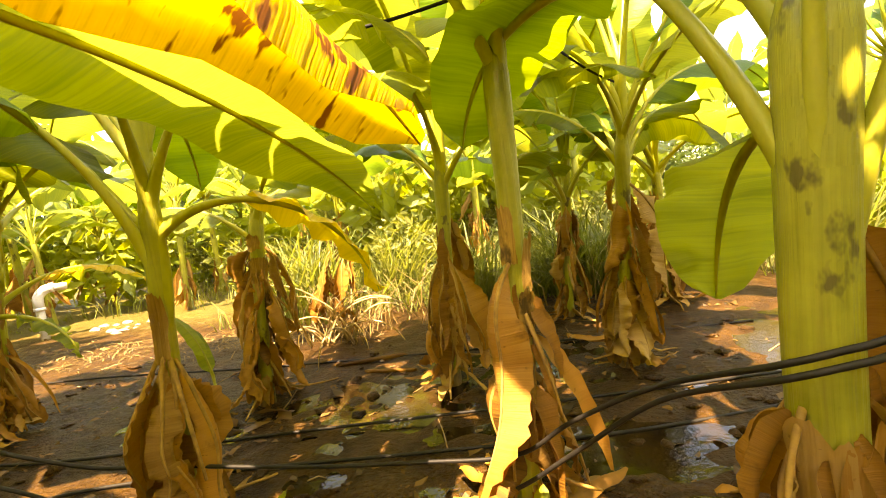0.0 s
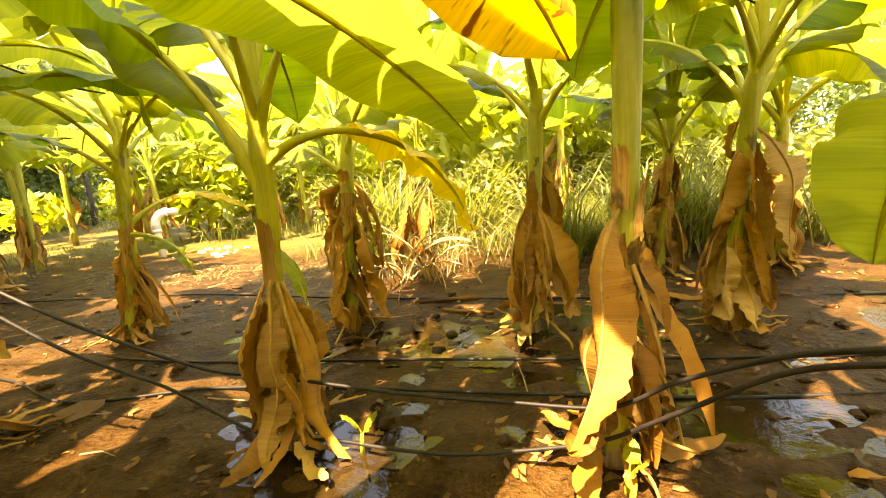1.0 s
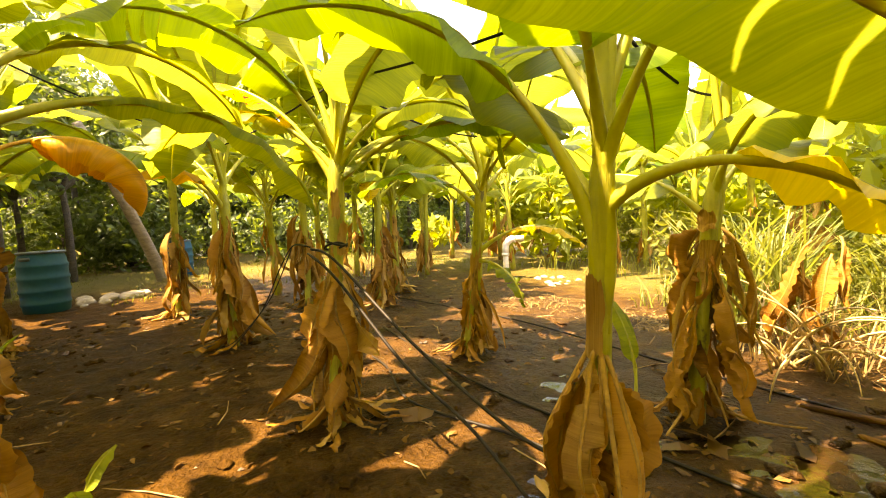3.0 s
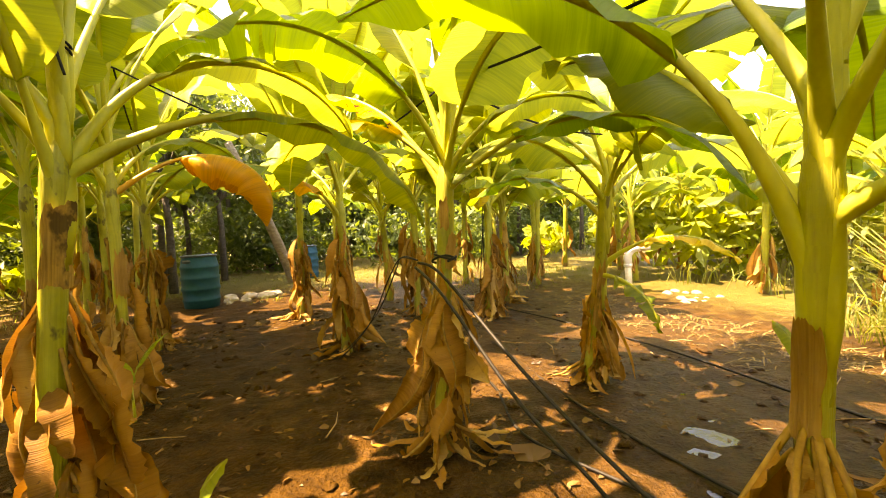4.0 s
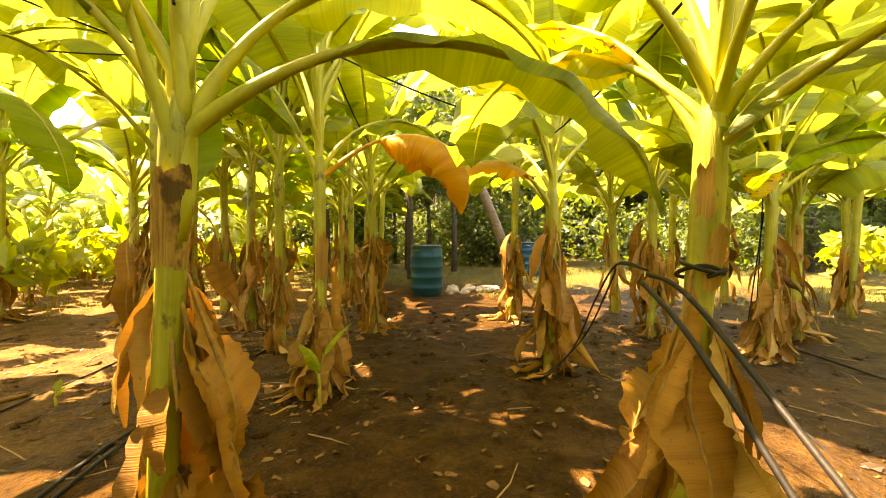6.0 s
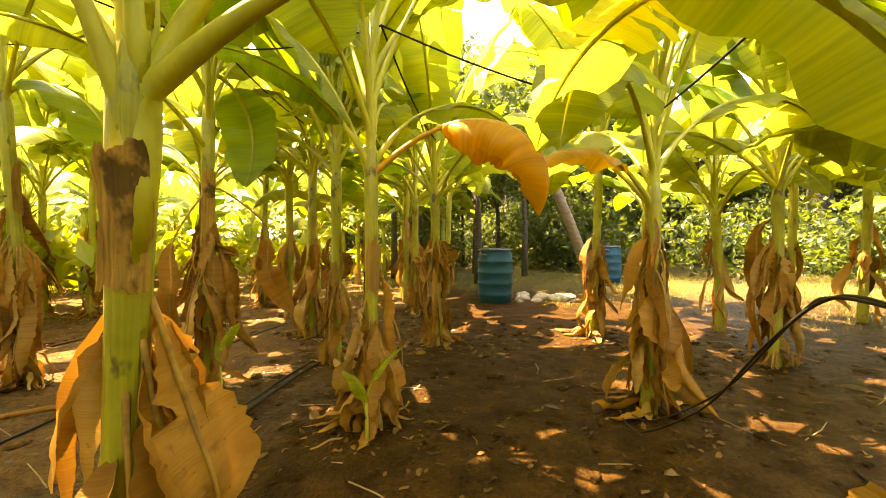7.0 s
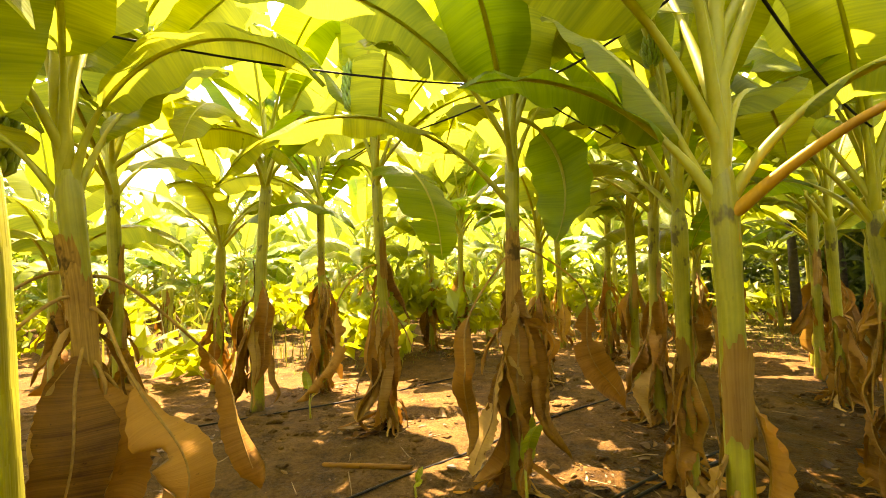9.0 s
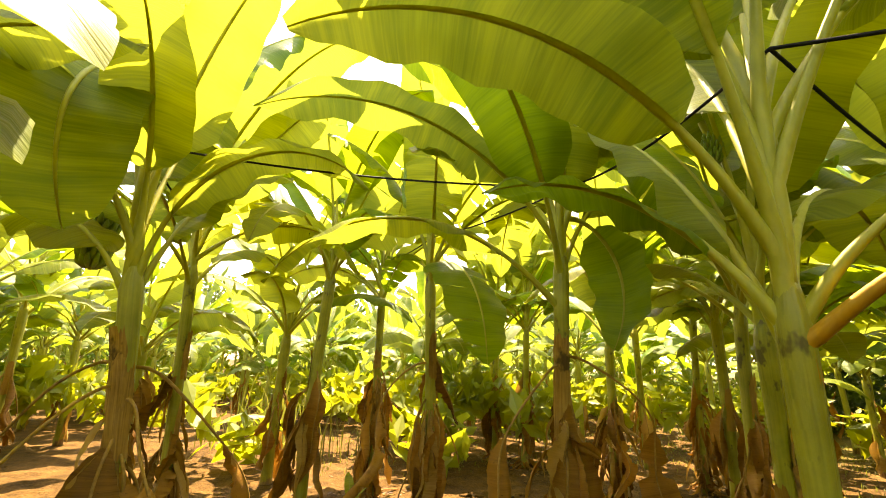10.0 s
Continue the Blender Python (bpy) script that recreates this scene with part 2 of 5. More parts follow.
def ground_material():
    m = Mat("mud", 0.7)
    g = m.coords()
    sep = m.n("SeparateXYZ")
    m.l(g, sep.inputs[0])
    big = m.noise(g, 0.9, 4.0)
    mid = m.noise(g, 5.0, 6.0, 0.6)
    fine = m.noise(g, 42.0, 4.0, 0.6)
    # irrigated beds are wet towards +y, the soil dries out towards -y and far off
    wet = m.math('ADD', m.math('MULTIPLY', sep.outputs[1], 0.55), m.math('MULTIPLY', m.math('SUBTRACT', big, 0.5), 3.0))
    # and a wet lane runs between the rows towards the drums, with canopy shade painted in
    wet_shade_lane = m.math('ABSOLUTE', m.math('SUBTRACT', sep.outputs[1], m.math('MULTIPLY', m.math('ADD', sep.outputs[0], 5.9), 0.29)))
    wet_shade_lane = m.math('ADD', m.math('MULTIPLY', wet_shade_lane, -0.75), m.math('MULTIPLY', m.math('SUBTRACT', big, 0.5), 1.5))
    wet = m.math('MAXIMUM', wet, m.math('ADD', wet_shade_lane, 0.25))
    # set wide, so the dark mud colour also stands for canopy shade
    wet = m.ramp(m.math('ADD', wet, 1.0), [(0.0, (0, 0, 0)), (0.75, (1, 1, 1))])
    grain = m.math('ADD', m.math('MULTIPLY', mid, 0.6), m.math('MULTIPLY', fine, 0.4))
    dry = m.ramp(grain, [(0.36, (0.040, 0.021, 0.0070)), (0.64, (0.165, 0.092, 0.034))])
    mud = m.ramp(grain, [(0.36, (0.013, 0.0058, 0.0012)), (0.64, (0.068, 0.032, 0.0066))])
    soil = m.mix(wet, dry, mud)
    # grass cover of the clearing beyond the rows
    gx = m.math('ADD', m.math('MULTIPLY', sep.outputs[0], -0.5), m.math('MULTIPLY', mid, 2.0))
    gy = m.math('ADD', sep.outputs[1], m.math('MULTIPLY', mid, 2.0))
    turf = m.ramp(m.math('MAXIMUM', m.math('SUBTRACT', gx, 5.9), m.math('SUBTRACT', gy, 6.2)), [(0.0, (0, 0, 0)), (1.0, (1, 1, 1))])
    m.color(m.mix(m.math('MULTIPLY', turf, 0.5), soil, m.ramp(fine, [(0.3, (0.07, 0.075, 0.014)), (0.7, (0.19, 0.16, 0.05))])))
    m.l(m.ramp(m.math('ADD', m.math('MULTIPLY', wet, -0.45), m.math('MULTIPLY', mid, 0.5)), [(0.0, (0.45, 0.45, 0.45)), (0.3, (0.9, 0.9, 0.9))]),
        m.p.inputs["Roughness"])
    m.bump(m.math('ADD', m.math('MULTIPLY', mid, 1.0), m.math('MULTIPLY', fine, 0.6)), 1.0, 0.045)
    film = m.ramp(m.math('ADD', m.math('MULTIPLY', sep.outputs[1], 0.22), m.math('MULTIPLY', mid, 0.8)), [(0.70, (0.04, 0.04, 0.04)), (1.0, (0.14, 0.14, 0.14))])
    m.l(film, m.p.inputs["Specular IOR Level"])
    return m.m


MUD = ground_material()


def water_material():
    m = Mat("puddle_water", 0.09)
    g = m.coords()
    m.color(m.ramp(m.noise(g, 2.5, 4.0), [(0.35, (0.010, 0.006, 0.002)), (0.56, (0.022, 0.013, 0.004)), (0.7, (0.030, 0.034, 0.004))]))
    m.p.inputs["IOR"].default_value = 1.33
    m.bump(m.noise(g, 14.0, 4.0), 0.3, 0.012)
    return m.m


WATER = water_material()


# ---------------------------------------------------------------- mesh helpers
def mesh_of(name, bm, mat, smooth=True):
    me = bpy.data.meshes.new(name)
    bm.to_mesh(me)
    bm.free()
    if smooth:
        me.shade_smooth()
    me.materials.append(mat)
    return me


def part(name, bm, mat, parent=None, label="", smooth=True):
    ob = new(name, mesh_of(name, bm, mat, smooth))
    if parent is not None:
        ob.parent = parent
    if label:
        ob["label"] = label
    return ob


def part_mesh(name, me, parent):
    ob = new(name, me)
    ob.parent = parent
    return ob


def thing(name, label, category, at=(0, 0, 0), group="", kind=""):
    ob = new(name)
    ob.empty_display_size = 0.1
    ob.location = at
    return tagged(ob, label, category, group, kind)


def tube(bm, pts, radii, sides=8, caps=True, squash=1.0):
    """A tube through points, with a radius at each; UV: round in metres, along in metres."""
    pts = [Vector(p) for p in pts]
    uvl = bm.loops.layers.uv.verify()
    rings, up = [], None
    along = [0.0]
    for a, b in zip(pts, pts[1:]):
        along.append(along[-1] + (b - a).length)
    for i, p in enumerate(pts):
        d = (pts[min(i + 1, len(pts) - 1)] - pts[max(i - 1, 0)]).normalized()
        if up is None:
            up = d.orthogonal().normalized()
        up = (up - d * up.dot(d)).normalized()
        side = d.cross(up)
        rings.append([bm.verts.new(p + (up * math.cos(a) * squash + side * math.sin(a)) * radii[i])
                      for a in [2 * math.pi * k / sides for k in range(sides)]])
    for i in range(len(rings) - 1):
        for k in range(sides):
            q = (k + 1) % sides
            f = bm.faces.new((rings[i][k], rings[i][q], rings[i + 1][q], rings[i + 1][k]))
            c = 2 * math.pi * radii[i] / sides
            for lp, (u, v) in zip(f.loops, ((k * c, along[i]), ((k + 1) * c, along[i]), ((k + 1) * c, along[i + 1]), (k * c, along[i + 1]))):
                lp[uvl].uv = (u, v)
    if caps:
        bm.faces.new(list(reversed(rings[0])))
        bm.faces.new(rings[-1])
    return rings


def box(bm, size, m=Matrix(), bevel=0.0):
    r = bmesh.ops.create_cube(bm, size=1.0, matrix=m @ Matrix.Diagonal((*size, 1)))
    if bevel:
        es = list({e for v in r["verts"] for e in v.link_edges})
        bmesh.ops.bevel(bm, geom=es, offset=bevel, segments=2, affect='EDGES')


# ---------------------------------------------------------------- banana plants
def arc(root, az, elev, length, droop, steps, power=1.35, sway=0.0):
    """Midrib: starts at root under elev degrees towards compass az and bends down by droop degrees."""
    pts, p = [Vector(root)], Vector(root)
    for i in range(steps):
        s = (i + 0.5) / steps
        e, a = radians(elev - droop * s ** power), radians(az + sway * s)
        p = p + Vector((math.cos(e) * math.sin(a), math.cos(e) * math.cos(a), math.sin(e))) * (length / steps)
        pts.append(p.copy())
    return pts


def blade_width(u):
    return min(1.0, (u / 0.16) ** 0.55 if u > 0 else 0.0) * max(0.0, 1 - max(0.0, u - 0.35) ** 2.6 * 3.05) ** 0.62


def dead_width(u):
    return min(1.0, (u / 0.32) ** 0.7 if u > 0 else 0.0) * max(0.0, 1 - u ** 4) ** 0.55


def blade(bm, pts, width, roll, fold, rng, wave=0.018, crinkle=0.0, tears=0, cols=5, curl=0.0):
    """Both halves of a blade along the midrib pts. roll turns it about the midrib, fold bends the halves down."""
    uvl = bm.loops.layers.uv.verify()
    n = len(pts) - 1
    cum = [0.0]
    for a, b in zip(pts, pts[1:]):
        cum.append(cum[-1] + (b - a).length)
    off = Vector((rng.random() * 50, rng.random() * 50, rng.random() * 50))
    flat0 = (pts[-1] - pts[0])
    lateral0 = Vector((flat0.y, -flat0.x, 0))
    if lateral0.length < 1e-4:
        lateral0 = Vector((1, 0, 0))
    lateral0.normalize()
    for sgn in (-1, 1):
        cuts = sorted(rng.sample(range(3, n - 1), min(tears, max(0, n - 5)))) if tears else []
        bounds = [0] + cuts + [n]
        sag0 = radians(fold) * (1 + 0.25 * (rng.random() - 0.5))
        for lo, hi in zip(bounds, bounds[1:]):
            sag = sag0 + (radians(rng.uniform(-6, 16)) if tears else 0)
            rows = []
            for i in range(lo, hi + 1):
                d = (pts[min(i + 1, n)] - pts[max(i - 1, 0)]).normalized()
                lat = (lateral0 - d * lateral0.dot(d)).normalized()
                nrm = lat.cross(d).normalized()
                rot = Matrix.Rotation(radians(roll), 3, d)
                lat, nrm = rot @ lat, rot @ nrm
                u = cum[i] / cum[-1]
                w = width * 0.5 * blade_width(u)
                w *= 1 + 0.05 * noise.noise(Vector((u * 9, sgn * 3, 0)) + off) + (1.6 * crinkle * noise.noise(Vector((u * 13, sgn * 5, 2)) + off) + 0.14 * noise.noise(Vector((u * 61, sgn * 5, 2)) + off) if crinkle else 0.0)
                row = []
                for j in range(cols + 1):
                    v = j / cols
                    ang = sag * (0.25 + 0.75 * v) + radians(curl) * v * v
                    x = w * v * math.cos(ang)
                    z = -w * v * math.sin(ang)
                    z += wave * v * math.sin(u * 26 + sgn + off.x) + 2 * wave * v * noise.noise(Vector((u * 6, v * 2, sgn)) + off)
                    shift = 0.0
                    if tears and i in (lo, hi) and 0 < i < n:
                        shift = (1 if i == lo else -1) * 0.014 * v * (0.4 + rng.random())
                    p = pts[i] + lat * (sgn * x) + nrm * z + d * (shift - 0.10 * w * v)
                    if crinkle:
                        q = p * 7 + off
                        p = p + nrm * crinkle * (0.25 + v) * noise.noise(q) * 1.6 + lat * crinkle * v * noise.noise(q * 1.7 + Vector((9, 0, 0))) \
                            + nrm * crinkle * 0.9 * v * noise.noise(q * 3.1)
                    row.append((bm.verts.new(p), (cum[i], sgn * w * v + 0.5)))
                rows.append(row)
            for r0, r1 in zip(rows, rows[1:]):
                for j in range(cols):
                    quad = (r0[j], r0[j + 1], r1[j + 1], r1[j])
                    if sgn < 0:
                        quad = tuple(reversed(quad))
                    f = bm.faces.new([q[0] for q in quad])
                    for lp, q in zip(f.loops, quad):
                        lp[uvl].uv = q[1]
    bmesh.ops.remove_doubles(bm, verts=[v for v in bm.verts], dist=0.0004)


def add_leaf(plant, root, az, elev, length, droop, width, rng, mat=None, petiole=0.25, roll=0.0, fold=14.0, tears=0,
             sway=0.0, thick=1.0, label="", steps=26, power=1.35, rib=None, cols=5, curl=0.0, crinkle=0.0, sheath=0.0, sides=9, wave=0.018):
    """A leaf with its petiole and midrib, in the plant's own space."""
    pts = arc(root, az, elev, length, droop, steps, power, sway)
    k = max(2, int(steps * petiole))
    bm = bmesh.new()
    blade(bm, pts[k:], width, roll, fold, rng, wave=wave, tears=tears, cols=cols, curl=curl, crinkle=crinkle)
    lf = part("leaf", bm, mat or LEAF, plant, label)
    bm = bmesh.new()
    rad = []
    for i in range(steps + 1):
        u = i / steps
        rad.append(thick * (0.0105 * (1 - u / petiole) ** 1.4 + 0.0115 if u < petiole else 0.0125 * (1 - (u - petiole) / (1 - petiole)) ** 0.8 + 0.0018))
    drop = [p - Vector((0, 0, 0.35 * r)) for p, r in zip(pts, rad)]
    if sheath:       # the petiole's foot clasps the stem below the fork
        a = radians(az)
        out = Vector((math.sin(a), math.cos(a), 0))
        drop = [pts[0] - out * 0.018 - Vector((0, 0, sheath)), pts[0] - out * 0.006 - Vector((0, 0, sheath * 0.6)), pts[0] - Vector((0, 0, sheath * 0.25))] + drop
        rad = [rad[0] * 0.55, rad[0] * 0.95, rad[0] * 1.02] + rad
    if sides < 5:
        drop, rad, sides = drop[::2], rad[::2], 3
    tube(bm, drop, rad, sides, True)
    part("petiole", bm, rib or PETIOLE, lf)
    return lf


def dry_blade(bm, pts, width, roll, fold, rng, cols=6, curl=0.0, twist=0.0, ripple=0.007, torn=0.0):
    """A dry blade folded along its midrib: one half lies open, the other is shut behind it by fold degrees.
    The margins are scalloped, and the halves curl inwards."""
    uvl = bm.loops.layers.uv.verify()
    n = len(pts) - 1
    cum = [0.0]
    for a, b in zip(pts, pts[1:]):
        cum.append(cum[-1] + (b - a).length)
    off = Vector((rng.random() * 50, rng.random() * 50, rng.random() * 50))
    flat = pts[-1] - pts[0]
    lateral0 = Vector((flat.y, -flat.x, 0))
    lateral0 = lateral0.normalized() if lateral0.length > 1e-4 else Vector((1, 0, 0))
    flip = rng.choice((-1, 1))
    grids = []
    for half, (f0, share) in enumerate(((rng.uniform(0, 22), 1.0), (fold, rng.uniform(0.7, 1.0)))):
        sgn = flip if half == 0 else -flip
        cl = curl * (1.0 if half == 0 else rng.uniform(-0.5, 1.0))
        rows = []
        for i in range(n + 1):
            d = (pts[min(i + 1, n)] - pts[max(i - 1, 0)]).normalized()
            lat = (lateral0 - d * lateral0.dot(d)).normalized()
            nrm = lat.cross(d).normalized()
            u = cum[i] / cum[-1]
            rot = Matrix.Rotation(radians(roll + twist * u * u), 3, d)
            lat, nrm = rot @ lat, rot @ nrm
            scallop = abs(math.sin(cum[i] * 62 + 3 * noise.noise(Vector((cum[i] * 7, half, 0)) + off)))
            w = width * 0.5 * share * dead_width(u) * (0.93 + 0.09 * scallop + 0.22 * noise.noise(Vector((u * 4, half * 9, 1)) + off))
            if torn and noise.noise(Vector((u * 7.0, half * 5, 8)) + off) > 0.30:
                w *= 1 - torn
            row, x, z = [], 0.0, 0.0
            for j in range(cols + 1):
                v = j / cols
                if j:
                    th = radians(f0 + cl * v ** 1.4 * (0.6 + 0.8 * u) + 42 * noise.noise(Vector((u * 2.4, v * 1.2, half * 3)) + off))
                    x += w / cols * math.cos(th)
                    z -= w / cols * math.sin(th)
                rip = ripple * v ** 2.2 * (math.sin(cum[i] * 124 + 6 * noise.noise(Vector((cum[i] * 7, half, 0)) + off)) + 1.2 * noise.noise(Vector((cum[i] * 24, v * 3, half)) + off))
                p = pts[i] + lat * (sgn * x) + nrm * (z + rip) - d * (0.16 * w * v)
                row.append((bm.verts.new(p), (cum[i] - 0.1 * w * v, sgn * w * v + 0.5)))
            rows.append(row)
        for r0, r1 in zip(rows, rows[1:]):
            for j in range(cols):
                quad = (r0[j], r0[j + 1], r1[j + 1], r1[j])
                f = bm.faces.new([q[0] for q in (reversed(quad) if sgn < 0 else quad)])
                for lp, q in zip(f.loops, reversed(quad) if sgn < 0 else quad):
                    lp[uvl].uv = q[1]


def add_dead(plant, root, az, elev, length, droop, width, rng, mat=None, fold=None, roll=0.0, curl=None, label="", stalk=0.06, sway=None, n=24, twist=None, power=0.6, reach=None):
    """A dry leaf that hangs down the stem, folded and twisted."""
    pts = arc(root, az, elev, length, droop, n, power, rng.uniform(-18, 18) if sway is None else sway)
    wob, flare = Vector((rng.random() * 40, rng.random() * 40, 0)), rng.choice((0.0, 0.0, 0.06, 0.12, -0.08))
    out = Vector((math.sin(radians(az)), math.cos(radians(az)), 0.25))
    reach = reach or rng.uniform(0.06, 0.19)          # how far it hangs out from where it is joined
    for i, p in enumerate(pts):
        u = i / n
        h = Vector((p.x - root[0], p.y - root[1], 0))
        if power > 0.3 and h.length > 1e-4:
            p -= h * (1 - reach * math.tanh(h.length / reach) / h.length)
        p += 0.20 * length * u * Vector((noise.noise(wob + Vector((u * 2.4, 0, 1))), noise.noise(wob + Vector((u * 2.4, 0, 7))), 0)) + out * (flare * u ** 4)
    k = max(1, int(n * stalk))
    fold = rng.choice((rng.uniform(15, 60), rng.uniform(70, 150))) if fold is None else fold
    curl = rng.choice((-1, 1, 1)) * rng.choice((rng.uniform(20, 80), rng.uniform(90, 200))) if curl is None else curl
    bm = bmesh.new()
    dry_blade(bm, pts[k:], width, roll, fold, rng, cols=7 if n > 20 else (4 if n > 10 else 2), curl=curl,
              twist=rng.uniform(-190, 190) if twist is None else twist, ripple=0.007 if n > 20 else 0.004, torn=rng.choice((0, 0, 0.35, 0.6)))
    lf = part("dead_leaf", bm, mat or rng.choice((DEAD, DEAD, DEAD, DEAD_PALE, DEAD_DARK, DEAD_DARK)), plant, label)
    bm = bmesh.new()
    if n > 10:
        tube(bm, pts[:n - 2:2], [0.0060 * (1 - i / n) + 0.002 for i in range(0, n - 2, 2)], 6)
        part("dry_midrib", bm, PETIOLE_DRY, lf)
    return lf


def add_shreds(plant, axis, radius, top, count, rng, trail=False):
    """Narrow strips of rotted blade and bent dry stalks that hang close to the stem."""
    for i in range(count):
        h = top * rng.uniform(0.35, 1.2)
        a = rng.uniform(0, 360)
        ln = min(h * 0.96, rng.uniform(0.16, 0.5))
        root = axis(h) + Vector((math.sin(radians(a)), math.cos(radians(a)), 0)) * radius(h) * 0.95
        el = rng.uniform(-80, -20)
        pts = arc(root, a, el, ln, 86 + el + rng.uniform(-10, 8), 14, 0.5, rng.uniform(-50, 50))
        if trail:                             # falls to the ground and trails over it
            pts = arc(root, a, rng.uniform(-60, -20), rng.uniform(0.15, 0.42), rng.uniform(-30, 10), 14, 0.5, rng.uniform(-70, 70))
            for p in pts:
                p.z = max(p.z, 0.035 + 0.02 * noise.noise(p * 9))
        bm = bmesh.new()
        if i % 4 == 3:
            tube(bm, pts, [0.0085 - 0.004 * k / 14 for k in range(15)], 6)
            part("dry_stalk", bm, PETIOLE_DRY, plant)
            continue
        uvl = bm.loops.layers.uv.verify()
        w0, tw, ph = rng.uniform(0.008, 0.040), rng.uniform(-170, 170), rng.uniform(0, 90)
        rows = []
        for k, p in enumerate(pts):
            d = (pts[min(k + 1, 14)] - pts[max(k - 1, 0)]).normalized()
            ang = radians(a + 90 + ph + tw * k / 14)
            lat = Vector((math.sin(ang), math.cos(ang), 0))
            lat = (lat - d * lat.dot(d)).normalized()
            nrm = lat.cross(d)
            w = w0 * min(1, k / 3 + 0.35) * (1 - (k / 14) ** 5 * 0.8) * (1 + 0.5 * noise.noise(Vector((k * 0.6, a, 0))))
            bend = nrm * 0.012 * noise.noise(Vector((k * 0.35, a, 5)))
            rows.append([bm.verts.new(p + bend + lat * w * q + nrm * w * 0.5 * (q * q)) for q in (-1, -0.35, 0.35, 1)])
        for k in range(14):
            for j in range(3):
                f = bm.faces.new((rows[k][j], rows[k][j + 1], rows[k + 1][j + 1], rows[k + 1][j]))
                for lp, (uu, vv) in zip(f.loops, ((k, j), (k, j + 1), (k + 1, j + 1), (k + 1, j))):
                    lp[uvl].uv = (uu * ln / 14, vv * w0 * 0.6)
        part("leaf_shred", bm, rng.choice((DEAD_DARK, DEAD_DARK, DEAD, DEAD_PALE)), plant)


def add_sheath(plant, axis, radius, h0, h1, az, spread, rng, mat=None, flare=0.012, lift0=0.004):
    """A dried sheath that clasps the stem between two heights."""
    bm = bmesh.new()
    uvl = bm.loops.layers.uv.verify()
    rows, cols, grid = 16, 14, []
    off = rng.random() * 40
    for i in range(rows + 1):
        s = i / rows
        wide = (1 - 0.4 * s ** 3) * (0.92 + 0.16 * noise.noise(Vector((s * 5, off, 0))))
        shift = 9 * noise.noise(Vector((s * 3, off, 4)))
        line = []
        for j in range(cols + 1):
            e = abs(j / cols - 0.5) * 2
            a = radians(az + shift + spread * wide * (j / cols - 0.5))
            # the top and bottom edges are torn, the sides curl off the stem
            rag = (s ** 3 * 0.22 - (1 - s) ** 3 * 0.16) * (noise.noise(Vector((j * 0.16, off, 7))) + 0.35 * noise.noise(Vector((j * 0.7, off, 9))))
            h = h0 + (h1 - h0) * (s + rag)
            lift = 0.004 + (lift0 - 0.004) * s + flare * e ** 3 * (0.5 + 1.6 * noise.noise(Vector((s * 4, j * 0.2, off))) ** 2) + flare * (0.9 * s ** 6 + 0.5 * (1 - s) ** 6) \
                + 0.004 * noise.noise(Vector((j * 0.8, s * 9, off)))
            c, r = axis(h), radius(h) + lift
            line.append((bm.verts.new(c + Vector((math.sin(a) * r, math.cos(a) * r, 0))), (a * 0.055, h)))
        grid.append(line)
    for r0, r1 in zip(grid, grid[1:]):
        for j in range(cols):
            q = (r0[j], r1[j], r1[j + 1], r0[j + 1])
            f = bm.faces.new([v[0] for v in q])
            for lp, v in zip(f.loops, q):
                lp[uvl].uv = v[1]
    return part("dry_sheath", bm, mat or rng.choice((SHEATH, SHEATH, DEAD_PALE)), plant)


